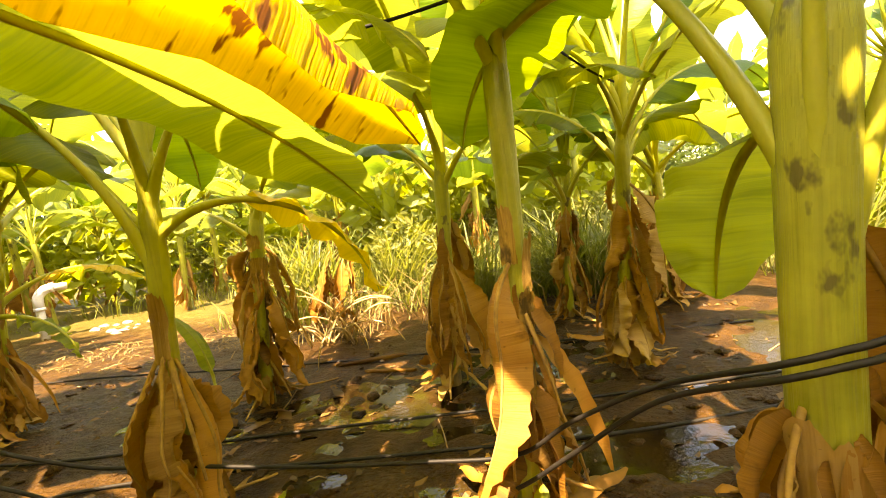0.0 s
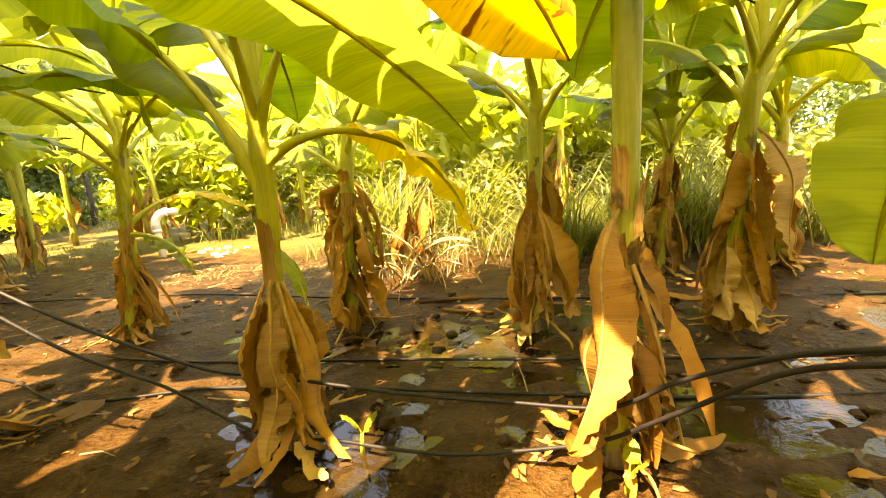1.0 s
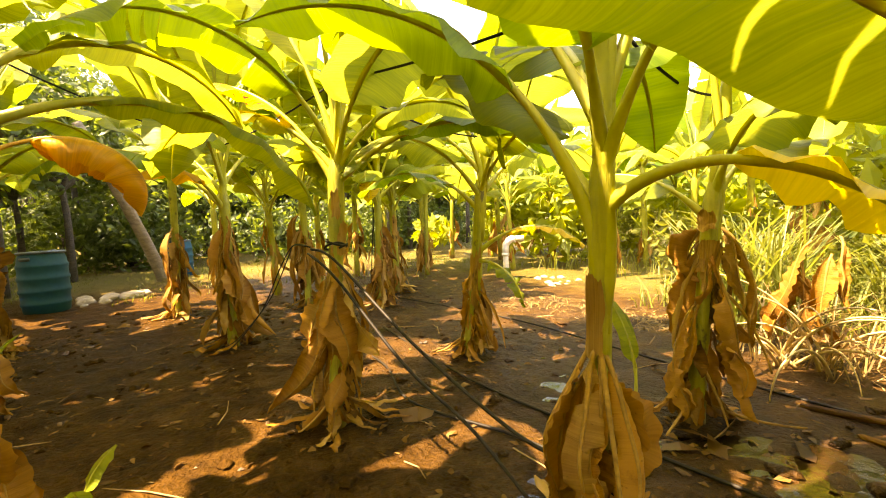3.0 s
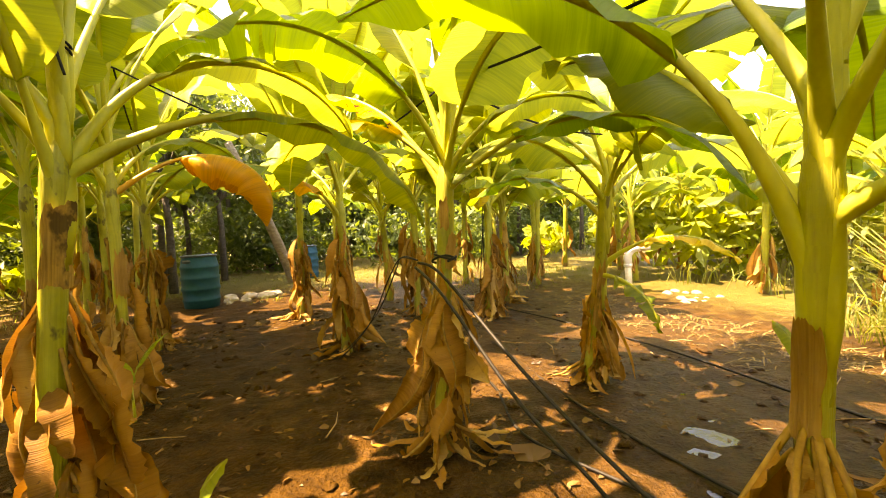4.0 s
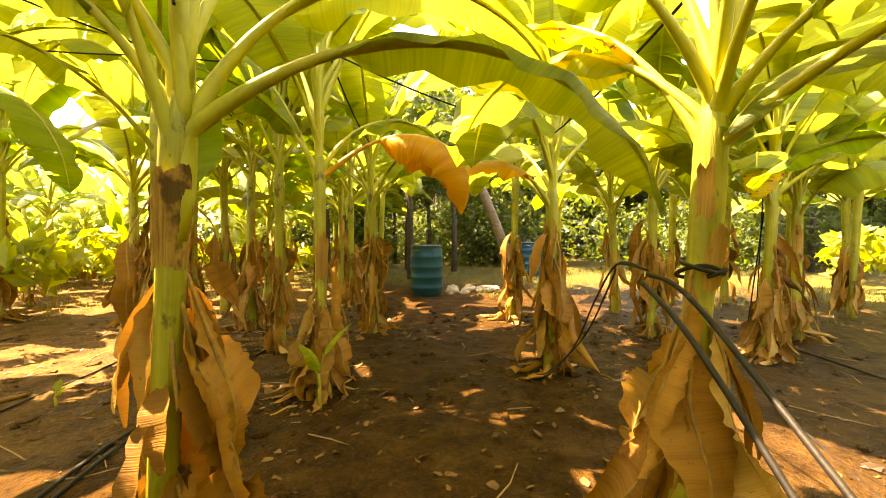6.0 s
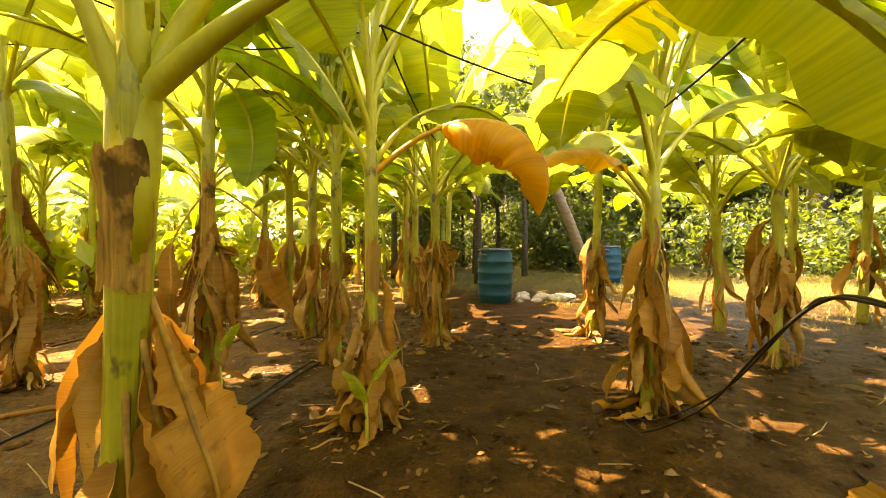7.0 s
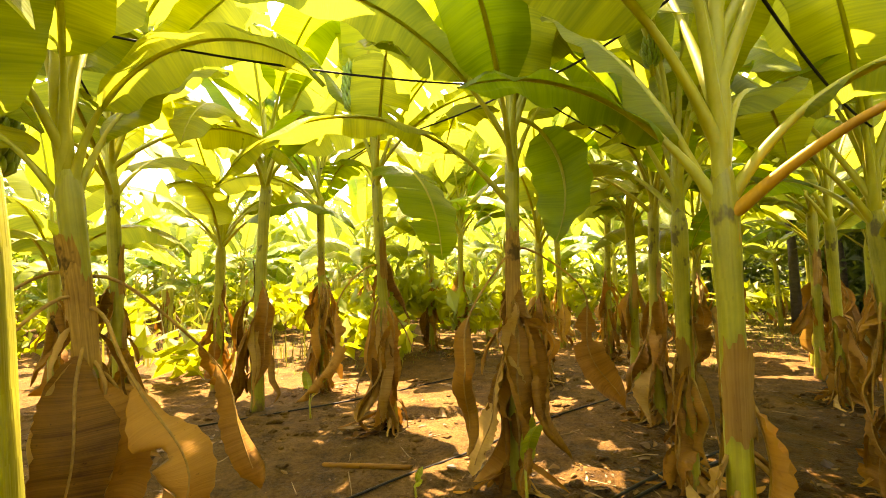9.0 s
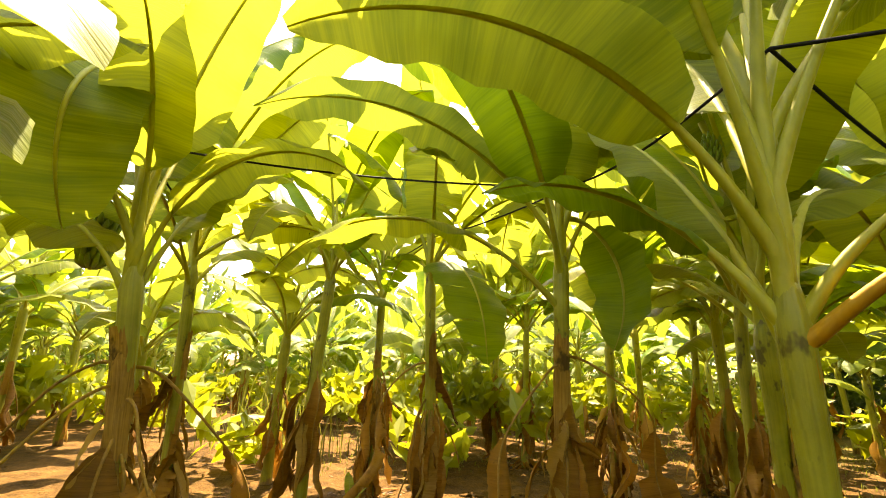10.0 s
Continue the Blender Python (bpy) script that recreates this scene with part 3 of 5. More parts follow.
def banana(at, fork, seed, r=0.040, leaves=(), extra=3, dead=(), skirt=8, skirt_top=0.72, sheaths=4, label="", rising=0.42,
           leaf_len=1.3, az0=None, deadlen=0.62, mats=None, low=None, cols=5, steps=26, group="banana plants of the grove", cheap=0, wraps=(), shreds=18, shade_leaves=0):
    """A banana plant: at = foot in the plan, fork = (dx, dy, height) of the crown's root. leaves and dead are given one by one;
    extra more leaves rise round the crown, low more spread under them, skirt more dry leaves hang round the foot."""
    rng = random.Random(seed)
    plant = thing("banana_plant", label or "yellow-green banana plant with a skirt of dry brown leaves", "banana plant", (at[0], at[1], 0), group)
    F = Vector(fork)
    bow = Vector((rng.uniform(-0.015, 0.015), rng.uniform(-0.015, 0.015), 0))

    def axis(h):
        s = h / F.z
        return Vector((F.x * s, F.y * s, h)) + bow * math.sin(math.pi * min(1, max(0, s)))

    def radius(h):
        s = max(0.0, h / F.z)
        base = r * (1.28 - 0.28 * min(1, s / 0.25)) * (1 + 0.12 * min(1.0, max(0.0, s - 0.75) / 0.25))
        over = (h - F.z) / 0.14
        return base * (1 - 0.62 * min(1.0, max(0.0, over)) ** 1.3)
    # stem: overlapping sheaths give a lobed, stepped surface
    bm = bmesh.new()
    ns = (18, 12, 7)[cheap]
    nh = (26, 16, 8)[cheap]
    hs = [-0.06 + (F.z + 0.20) * i / nh for i in range(nh + 1)]
    rings = tube(bm, [axis(h) for h in hs], [radius(h) for h in hs], ns)
    for h, ring in zip(hs, rings):
        c = axis(h)
        for k, v in enumerate(ring):
            d = v.co - c
            lap = ((k / ns + h * 0.55 + seed * 0.37) * 2) % 1.0
            f = 1 + 0.05 * lap + 0.04 * noise.noise(Vector((k * 0.6, h * 4, seed)))
            v.co = c + d * f
    part("pseudostem", bm, STEM, plant)
    # tightly packed young petioles above the fork
    bm = bmesh.new()
    rh = radius(F.z)
    tube(bm, [axis(F.z - 0.04), axis(F.z + rising * 0.4), axis(F.z + rising * 0.8), axis(F.z + rising * 1.3)],
         [rh * 0.70, rh * 0.58, rh * 0.42, rh * 0.2], (12, 8, 5)[cheap])
    part("crown_core", bm, PETIOLE, plant)
    leaves = [dict(lf) for lf in leaves]
    a0 = rng.uniform(0, 360) if az0 is None else az0
    for i in range(extra):
        s = (i + 0.5) / max(1, extra)
        leaves.append(dict(az=a0 + i * 137.5 + rng.uniform(-12, 12), h=rising * (0.25 + 0.75 * s), elev=66 + 18 * s + rng.uniform(-5, 5),
                           length=leaf_len * rng.uniform(1.0, 1.3), droop=62 - 40 * s + rng.uniform(-12, 12), width=rng.uniform(0.34, 0.48),
                           roll=rng.uniform(-14, 14), tears=rng.choice((0, 1, 2, 4)), sway=rng.uniform(-14, 14)))
    for i in range(low if low is not None else 0):
        leaves.append(dict(az=a0 + 60 + i * 137.5 + rng.uniform(-15, 15), h=rng.uniform(-0.08, 0.18), elev=rng.uniform(45, 64),
                           length=leaf_len * rng.uniform(0.85, 1.12), droop=rng.uniform(85, 125), width=rng.uniform(0.34, 0.48),
                           roll=rng.uniform(-16, 16), tears=rng.choice((1, 2, 4, 6)), sway=rng.uniform(-16, 16)))
    for i in range(shade_leaves):        # broad upper leaves, added to close the canopy and shade what lies below
        leaves.append(dict(az=a0 + 25 + i * 360 / shade_leaves + rng.uniform(-20, 20), h=rising * rng.uniform(0.9, 1.25), elev=rng.uniform(58, 72), length=leaf_len * rng.uniform(1.15, 1.4),
                           droop=rng.uniform(70, 95), width=rng.uniform(0.42, 0.54), roll=rng.uniform(-14, 14), tears=rng.choice((0, 1, 3)), sway=rng.uniform(-14, 14)))
    for lf in leaves:
        h = F.z + lf.pop("h", 0.0)
        a = radians(lf["az"])
        root = axis(h) + Vector((math.sin(a), math.cos(a), 0)) * rh * (0.30 if h > F.z else 0.45)
        mat = lf.pop("mat", None) or (rng.choice(mats) if mats else rng.choice((LEAF, LEAF, LEAF, LEAF, LEAF_DEEP)))
        lf.setdefault("width", rng.uniform(0.30, 0.4))
        lf.setdefault("steps", steps)
        lf.setdefault("cols", cols)
        lf.setdefault("sheath", 0.34 if cheap < 2 else 0.0)
        lf.setdefault("sides", (9, 6, 4)[cheap])
        add_leaf(plant, root, rng=rng, mat=mat, **lf)
    # dry leaves hang round the stem
    dead = [dict(d) for d in dead]
    for d in dead:
        fall = 0.35 * (d["elev"] + 85) if d["elev"] < 0 else 0.0
        d.update(elev=d["elev"] - fall, droop=max(2, d["droop"] - fall), width=d["width"] * 1.25)
        d.setdefault("fold", rng.uniform(-5, 50))
        d.setdefault("reach", 0.24)
    for i in range(skirt + (4 if cheap == 0 else 0)):
        hh = skirt_top * rng.choice((rng.uniform(0.35, 0.8), rng.uniform(0.6, 1.05), rng.uniform(0.9, 1.35)))
        hh = min(hh, F.z * 0.9)
        el = rng.uniform(-80, -30)
        dead.append(dict(az=a0 + i * 137.5 + rng.uniform(-25, 25), h=hh, elev=el, length=min(hh * 0.99, deadlen * rng.uniform(0.4, 1.25)),
                         droop=87 + el + rng.uniform(-6, 12), width=rng.uniform(0.10, 0.30)))
    for d in dead:
        h = d.pop("h")
        a = radians(d["az"])
        root = axis(h) + Vector((math.sin(a), math.cos(a), 0)) * radius(h) * 0.9
        d.setdefault("roll", rng.uniform(-30, 30))
        d["width"] = d.get("width", rng.uniform(0.17, 0.26)) * 0.86
        add_dead(plant, root, rng=rng, n=(46, 16, 8)[cheap], **d)
    if cheap == 0:
        add_shreds(plant, axis, radius, 0.24, 7, rng)
        add_shreds(plant, axis, radius, 0.14, 14, rng, True)
    if cheap < 2:
        add_shreds(plant, axis, radius, skirt_top, shreds if cheap == 0 else 4, rng)
    for h0, h1, az, spread, mat in wraps:
        add_sheath(plant, axis, radius, h0, h1, az, spread, rng, mat, 0.009, 0.014)
    for i in range(sheaths):
        h0 = rng.uniform(0.05, F.z * 0.66)
        add_sheath(plant, axis, radius, h0, min(F.z * 0.93, h0 + rng.uniform(0.16, 0.42)), rng.uniform(0, 360), rng.uniform(60, 120), rng)
    return plant


# ---------------------------------------------------------------- ground
def soil_height(x, y):
    v = Vector((x, y, 0))
    h = 0.030 * noise.noise(v * 0.9) + 0.020 * noise.noise(v * 2.6) + 0.014 * noise.noise(v * 6.0) + 0.011 * noise.noise(v * 11.0)
    # irrigated hollow between the rows
    bed = max(0.0, 1 - ((x - 0.1) / 3.0) ** 4) * max(0.0, 1 - ((y - 2.7) / 1.9) ** 4)
    h -= 0.034 * bed
    far = max(0.0, math.hypot(x + 3, y) - 16)
    return h + 0.02 + 0.004 * far * noise.noise(v * 0.05)


def spaced(lo, a, b, hi, step):
    mid = list(np.arange(a, b + 1e-6, step))
    def out(start, end):
        vals, d, p = [], step, start
        while abs(p - start) < abs(end - start):
            d *= 1.22
            p = p + math.copysign(d, end - start)
            vals.append(p)
        return vals
    return list(reversed(out(a, lo))) + mid + out(b, hi)


def ground():
    xs, ys = spaced(-900, -9.0, 2.6, 900, 0.042), spaced(-900, -6.0, 5.6, 900, 0.042)
    verts = [(x, y, soil_height(x, y)) for y in ys for x in xs]
    nx = len(xs)
    faces = [(j * nx + i, j * nx + i + 1, (j + 1) * nx + i + 1, (j + 1) * nx + i) for j in range(len(ys) - 1) for i in range(nx - 1)]
    me = bpy.data.meshes.new("ground")
    me.from_pydata(verts, [], faces)
    me.shade_smooth()
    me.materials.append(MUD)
    tagged(new("ground", me), "wet dark brown mud with scattered litter, drier further on", "ground", kind="structure")


ground()


def puddle():
    bm = bmesh.new()
    bmesh.ops.create_grid(bm, x_segments=1, y_segments=1, size=0.5, matrix=Matrix.Translation((0.0, 2.75, -0.015)) @ Matrix.Diagonal((7.4, 3.9, 1, 1)))
    tagged(part("water", bm, WATER), "shallow muddy irrigation water standing between the plants", "water", kind="structure")


puddle()

# ---------------------------------------------------------------- the plants that the walk passes
def leaf_row(az, h, elev, length, droop, sway, **more):
    return dict(az=az, h=h, elev=elev, length=length, droop=droop, sway=sway, **more)


L, HEROES = leaf_row, []


def hero(*args, **kw):
    HEROES.append(args[0])
    kw.setdefault("shade_leaves", 1)
    return banana(*args, **kw)


hero((-1.25, 2.04), (0.03, 0.03, 1.09), 1, r=0.030, wraps=[(0.62, 0.84, 165, 80, DEAD_PALE)], extra=5, low=2, rising=0.5, leaf_len=1.3, skirt=-1, skirt_top=0.55, sheaths=0, az0=250,
     label="banana plant with a drooping yellow leaf and long dry leaves",
     leaves=[L(74, -0.06, 47, 0.90, 126, -9, power=0.8, width=0.20, roll=-20, mat=LEAF_TURNING, petiole=0.36, fold=14, rib=PETIOLE),
             L(220, -0.14, 74, 1.32, 96, -9, width=0.34, mat=LEAF_DEEP, petiole=0.36),
             L(333, 0.15, 63, 1.05, 152, 6, width=0.34), L(270, -0.07, 60, 1.08, 60, -5, width=0.34),
             L(150, 0.1, 60, 1.1, 95, 0, width=0.36)],
     dead=[L(212, 0.64, -40, 0.72, 32, -9, width=0.14, mat=DEAD, fold=30, curl=45, twist=40), L(172, 0.64, -52, 0.64, 30, 4, width=0.12, mat=DEAD_PALE, fold=12, curl=-15, twist=-25),
           L(108, 0.62, -34, 0.66, 60, -7, width=0.14, mat=DEAD, fold=30, curl=60, twist=-40), L(140, 0.62, -62, 0.55, 24, 0, width=0.10, mat=DEAD_DARK), L(236, 0.5, -62, 0.45, 24, 0, width=0.10, mat=DEAD_DARK)])
hero((-0.12, 2.14), (0.05, 0.0, 1.35), 2, r=0.036, wraps=[(0.80, 0.98, 205, 70, SHEATH), (0.56, 0.72, 150, 75, SHEATH), (0.72, 0.88, 130, 60, SHEATH)], extra=5, low=4, leaf_len=1.4, skirt=0, skirt_top=0.62, sheaths=1, az0=20,
     label="banana plant hung with torn ochre dry leaves in mud",
     dead=[L(209, 0.81, -12, 0.69, 66, -1, width=0.16, mat=DEAD), L(169, 0.62, -38, 0.49, 60, 0, width=0.17, mat=DEAD_PALE),
           L(230, 0.55, -20, 0.5, 66, 0, width=0.2, mat=DEAD_DARK)])
hero((-2.60, 1.68), (-0.08, 0.11, 1.28), 3, shade_leaves=0, r=0.037, wraps=[(1.06, 1.20, 110, 55, SHEATH), (0.88, 1.02, 60, 90, DEAD_PALE)], extra=5, low=4, leaf_len=1.5, skirt=0, skirt_top=0.7, sheaths=1, az0=95,
     label="banana plant with black hose tied round its stem",
     leaves=[L(216, -0.01, 63, 1.10, 71, 11, width=0.28, mat=LEAF_YELLOW, petiole=0.34), L(39, -0.02, 38, 1.45, 109, 14, width=0.30, petiole=0.3, mat=LEAF_DEEP),
             L(30, 0.05, 58, 1.21, 150, 3, width=0.32), L(300, 0.1, 60, 1.2, 105, 0, width=0.3)],
     dead=[L(150, 0.70, -56, 0.66, 32, 2, width=0.24, mat=DEAD), L(180, 0.80, -50, 0.74, 36, -5, width=0.23, mat=DEAD), L(75, 0.82, -45, 0.5, 42, -5, width=0.2, mat=DEAD_PALE),
           L(112, 0.78, -54, 0.72, 34, -5, width=0.22, mat=DEAD), L(210, 0.7, -30, 0.6, 55, 5, width=0.18, mat=DEAD_PALE)])
hero((-2.35, 0.27), (0.02, 0.12, 1.31), 4, r=0.039, extra=6, low=0, wraps=[(0.94, 1.20, 50, 125, SHEATH), (0.18, 0.36, 350, 150, DEAD_PALE)], shade_leaves=0, leaf_len=1.6, skirt=-4, skirt_top=0.75, sheaths=0, az0=150, rising=0.5,
     label="banana plant with arching petioles and broad dry ochre leaves",
     # the leaves at 85 and 130 degrees are added to shade the mud
     leaves=[L(85, 0.45, 66, 1.6, 72, 0, width=0.48), L(130, 0.35, 62, 1.6, 72, 0, width=0.46), L(345, 0.0, 36, 1.52, 111, 11, sheath=0.30, width=0.25, fold=26, petiole=0.33, mat=LEAF, thick=1.25), L(329, 0.0, 66, 1.41, 135, 12, sheath=0.30, width=0.28, petiole=0.33, mat=LEAF, thick=1.25),
             L(95, -0.02, 70, 1.22, 14, -2, sheath=0.30, width=0.34, mat=LEAF), L(140, 0.05, 60, 1.2, 90, 0, sheath=0.15, width=0.34)],
     dead=[L(352, 0.84, -66, 0.74, 20, -2, width=0.19, mat=DEAD, fold=20), L(190, 0.87, -74, 0.78, 14, -3, width=0.2, mat=DEAD),
           L(296, 0.80, -62, 0.70, 26, 3, width=0.22, mat=DEAD), L(318, 0.92, -56, 0.88, 26, 10, width=0.25, mat=DEAD, fold=18),
           L(335, 0.75, -58, 0.70, 28, 4, width=0.2, mat=DEAD_DARK)])
hero((-3.82, -0.05), (-0.02, 0.0, 1.46), 5, shade_leaves=0, r=0.034, extra=7, low=0, wraps=[(0.75, 1.05, 40, 125, DEAD_PALE)], leaf_len=1.75, skirt=5, skirt_top=0.62, sheaths=2, az0=60, rising=0.7,
     label="banana plant with one curled orange leaf and dry skirt",
     leaves=[L(342, -0.05, 40, 1.36, 165, 21, power=1.75, width=0.42, mat=LEAF_ORANGE, petiole=0.32, fold=52, curl=22, rib=PETIOLE_ORANGE, steps=44, cols=8, crinkle=0.012), L(317, 0.0, 60, 1.25, 141, 8, width=0.3), L(298, 0.5, 62, 1.8, 72, 0, width=0.46), L(275, 0.6, 70, 1.9, 66, 0, width=0.46),
             L(162, -0.05, 72, 1.11, 36, -3, width=0.34), L(249, 0.09, 61, 1.13, 120, 3, width=0.34), L(93, 0.17, 61, 1.52, 96, -1, width=0.42, fold=10, petiole=0.3), L(130, 0.0, 60, 1.0, 70, 0, width=0.3)],
     dead=[L(116, 0.71, -43, 0.50, 55, -3, width=0.2, mat=DEAD_PALE), L(330, 0.87, -31, 0.65, 83, 2, width=0.2, mat=DEAD), L(169, 0.36, -30, 0.5, 30, 2, width=0.18, mat=DEAD_PALE),
           L(20, 0.6, -35, 0.5, 55, 2, width=0.2, mat=DEAD), L(70, 0.62, -35, 0.55, 55, 2, width=0.18, mat=DEAD)])
hero((-3.88, -1.40), (-0.03, 0.02, 1.88), 6, shade_leaves=1, r=0.038, extra=8, low=3, wraps=[(0.95, 1.5, 30, 125, SHEATH)], leaf_len=1.85, skirt=6, skirt_top=0.95, deadlen=0.8, sheaths=2, az0=200, rising=0.55,
     label="tall banana plant with a broad dark hanging leaf",
     leaves=[L(77, 0.13, 51, 1.93, 80, 14, width=0.46, fold=8, petiole=0.26, mat=LEAF), L(91, -0.21, 47, 1.84, 109, 5, width=0.28, fold=24, petiole=0.26, mat=LEAF),
             # leaves at 100, 56 and 76 degrees are added above view as shade
             L(100, 0.60, 74, 2.0, 62, 0, width=0.58), L(56, 0.70, 77, 2.3, 56, 0, width=0.62), L(76, 0.65, 76, 2.2, 60, 0, width=0.58), L(264, 0.30, 39, 0.98, 158, 13, power=0.5, width=0.50, mat=LEAF_DEEP, petiole=0.25, fold=6), L(330, 0.3, 62, 1.3, 60, 0, width=0.34), L(20, 0.15, 64, 1.2, 80, 0, width=0.34)],
     dead=[L(60, 1.35, 62, 1.20, 148, 0, power=0.2, stalk=0.42, width=0.24, mat=DEAD_DARK), L(280, 1.40, 62, 1.25, 148, 0, power=0.2, stalk=0.45, width=0.20, mat=DEAD), L(334, 1.07, -38, 0.89, 50, 5, width=0.25, mat=DEAD), L(211, 1.02, -58, 0.69, 85, 2, width=0.2, mat=DEAD), L(20, 1.0, -40, 0.8, 48, 2, width=0.22, mat=DEAD),
           L(90, 0.8, -40, 0.7, 48, 2, width=0.2, mat=DEAD_PALE)])
hero((-1.96, -1.34), (0.16, -0.03, 1.62), 7, shade_leaves=0, r=0.042, wraps=[(0.9, 1.3, 340, 125, SHEATH), (1.1, 1.45, 20, 120, SHEATH)], extra=6, low=1, leaf_len=1.4, skirt=3, skirt_top=0.95, sheaths=2, az0=40, rising=0.6, deadlen=0.9,
     label="banana plant with a glossy hanging leaf and broken dry stalks",
     leaves=[L(15, 1.0, 21, 1.21, 175, -30, power=0.82, width=0.5, mat=LEAF, petiole=0.28, fold=5), L(286, 0.04, 81, 1.45, 131, -13, width=0.36, mat=LEAF), L(348, 0.25, 80, 1.3, 100, -3, width=0.36), L(228, 0.0, 74, 1.19, 60, -7, width=0.36)],
     dead=[L(255, 1.28, 62, 1.25, 148, 0, power=0.2, stalk=0.42, width=0.24, mat=DEAD), L(95, 1.30, 62, 1.30, 148, 0, power=0.2, stalk=0.46, width=0.22, mat=DEAD), L(310, 1.15, 62, 1.15, 148, 0, power=0.2, stalk=0.40, width=0.28, mat=DEAD), L(20, 1.20, 62, 1.20, 148, 0, power=0.2, stalk=0.40, width=0.26, mat=DEAD_DARK), L(350, 1.0, -25, 0.95, 60, 0, width=0.26, mat=DEAD_DARK),
           L(320, 0.9, -25, 0.85, 60, 0, width=0.26, mat=DEAD)])
hero((-3.10, 2.82), (0.09, 0.12, 1.20), 8, r=0.035, leaves=[L(34, -0.42, 38, 0.85, 92, 5, width=0.17, mat=LEAF_TURNING, petiole=0.3, tears=2), L(75, -0.48, -5, 0.55, 82, 0, width=0.15, mat=LEAF, petiole=0.2, tears=3),
                                                             L(215, -0.1, 50, 1.0, 100, 0, width=0.26, mat=LEAF_DEEP)],
     extra=6, low=6, skirt=5, skirt_top=0.5, deadlen=0.4, label="small banana plant with broad low leaves beside the water")
hero((-1.58, 3.10), (0.08, 0.04, 1.02), 9, r=0.036, wraps=[(0.72, 0.86, 150, 120, SHEATH), (0.9, 1.0, 180, 110, SHEATH)], shreds=22,
     dead=[L(250, 0.85, -55, 0.7, 32, 0, width=0.2, mat=DEAD), L(90, 0.75, -60, 0.7, 26, 0, width=0.16, mat=DEAD)],
     extra=2, low=3, skirt=6, skirt_top=0.75, sheaths=3, leaf_len=0.9, label="stunted banana plant wrapped in brown dry leaves")
hero((-0.48, 3.22), (0.07, 0.01, 1.15), 10, r=0.036, dead=[L(230, 0.7, -35, 0.62, 48, 0, width=0.26, mat=DEAD), L(130, 0.7, -38, 0.62, 46, 0, width=0.28, mat=DEAD), L(180, 0.55, -60, 0.5, 25, 0, width=0.12, mat=DEAD_PALE)],
     extra=6, low=5, skirt=6, skirt_top=0.75, sheaths=3, leaf_len=1.3)
hero((0.51, 3.28), (0.07, -0.02, 1.18), 11, r=0.036, dead=[L(200, 0.5, -40, 0.42, 30, 0, width=0.24, mat=DEAD_PALE), L(170, 0.42, -35, 0.38, 40, 0, width=0.2, mat=DEAD_PALE), L(240, 0.46, -40, 0.45, 40, 0, width=0.22, mat=DEAD_PALE),
                                                                  L(250, 0.92, -50, 0.4, 30, 0, width=0.26, mat=DEAD)],
     extra=6, low=6, skirt=6, skirt_top=0.8, leaf_len=1.3)
hero((0.36, 4.36), (0.07, 0.0, 1.0), 12, r=0.036, extra=6, low=6, skirt=5, leaf_len=1.35)
hero((1.20, 4.53), (-0.02, 0.0, 1.0), 13, r=0.036, extra=6, low=6, skirt=5, leaf_len=1.35)
hero((0.47, 1.66), (-0.0, 0.0, 1.22), 14, r=0.060, wraps=[(0.24, 0.52, 225, 110, DEAD_PALE), (0.22, 0.50, 170, 80, DEAD)], extra=3, skirt=0, skirt_top=0.5, sheaths=0, az0=60,
     label="stout pale green banana plant with a hanging broad leaf",
     leaves=[L(205, -0.38, 86, 1.7, 40, 0, width=0.4, thick=1.0, petiole=0.5), L(120, -0.42, 80, 1.7, 60, 0, width=0.4, thick=1.1, petiole=0.5), L(300, -0.25, 70, 1.5, 70, 0, width=0.4, thick=1.1, petiole=0.5),
             L(311, 0.05, 46, 1.15, 121, 8, width=0.46, mat=LEAF_DEEP, petiole=0.4, fold=6, thick=1.3), L(1, -0.14, 33, 0.70, 117, 5, power=0.5, width=0.34, fold=5, mat=LEAF, petiole=0.25),
             L(306, 0.0, 64, 1.09, 62, -2, width=0.34, thick=1.3), L(100, 0.0, 60, 1.2, 100, 0)],
     dead=[L(262, 0.48, -55, 0.46, 30, 0, width=0.16, mat=DEAD_PALE), L(70, 0.9, -30, 0.7, 55, 0, width=0.24, mat=DEAD)])
hero((-1.32, 0.22), (0.0, 0.0, 1.4), 15, shade_leaves=0, r=0.05, extra=6, low=2, skirt=-1, az0=140,
     # the first three leaves are added overhead to shade the mud and a stem
     leaves=[L(350, 0.5, 64, 1.9, 74, 0, width=0.56), L(270, 0.5, 68, 1.7, 78, 0, width=0.5), L(310, 0.6, 72, 1.7, 70, 0, width=0.5), L(280, 0.09, 47, 0.95, 158, 6, power=0.6, width=0.26, mat=LEAF, fold=6), L(33, -0.10, 10, 2.12, 41, -20, width=0.42, fold=10, petiole=0.25, mat=LEAF), L(59.5, -0.215, 23, 1.74, 62, -36, width=0.29, mat=LEAF_YELLOW, fold=30, petiole=0.3, curl=15)], dead=[L(330, 0.75, -10, 0.6, 60, 0, width=0.26, mat=DEAD, fold=14)])
# unseen plant behind the walk's start, added to shade the ground ahead
hero((0.85, 0.02), (0.0, 0.0, 1.5), 30, shade_leaves=4, r=0.045, extra=9, low=0, rising=0.7, leaf_len=1.7, skirt=3)
# the next two plants are added to cast shade on the lane
hero((-7.3, -1.5), (0.02, 0.0, 1.6), 31, shade_leaves=4, extra=9, low=3, leaf_len=1.8, rising=0.6, skirt=5)
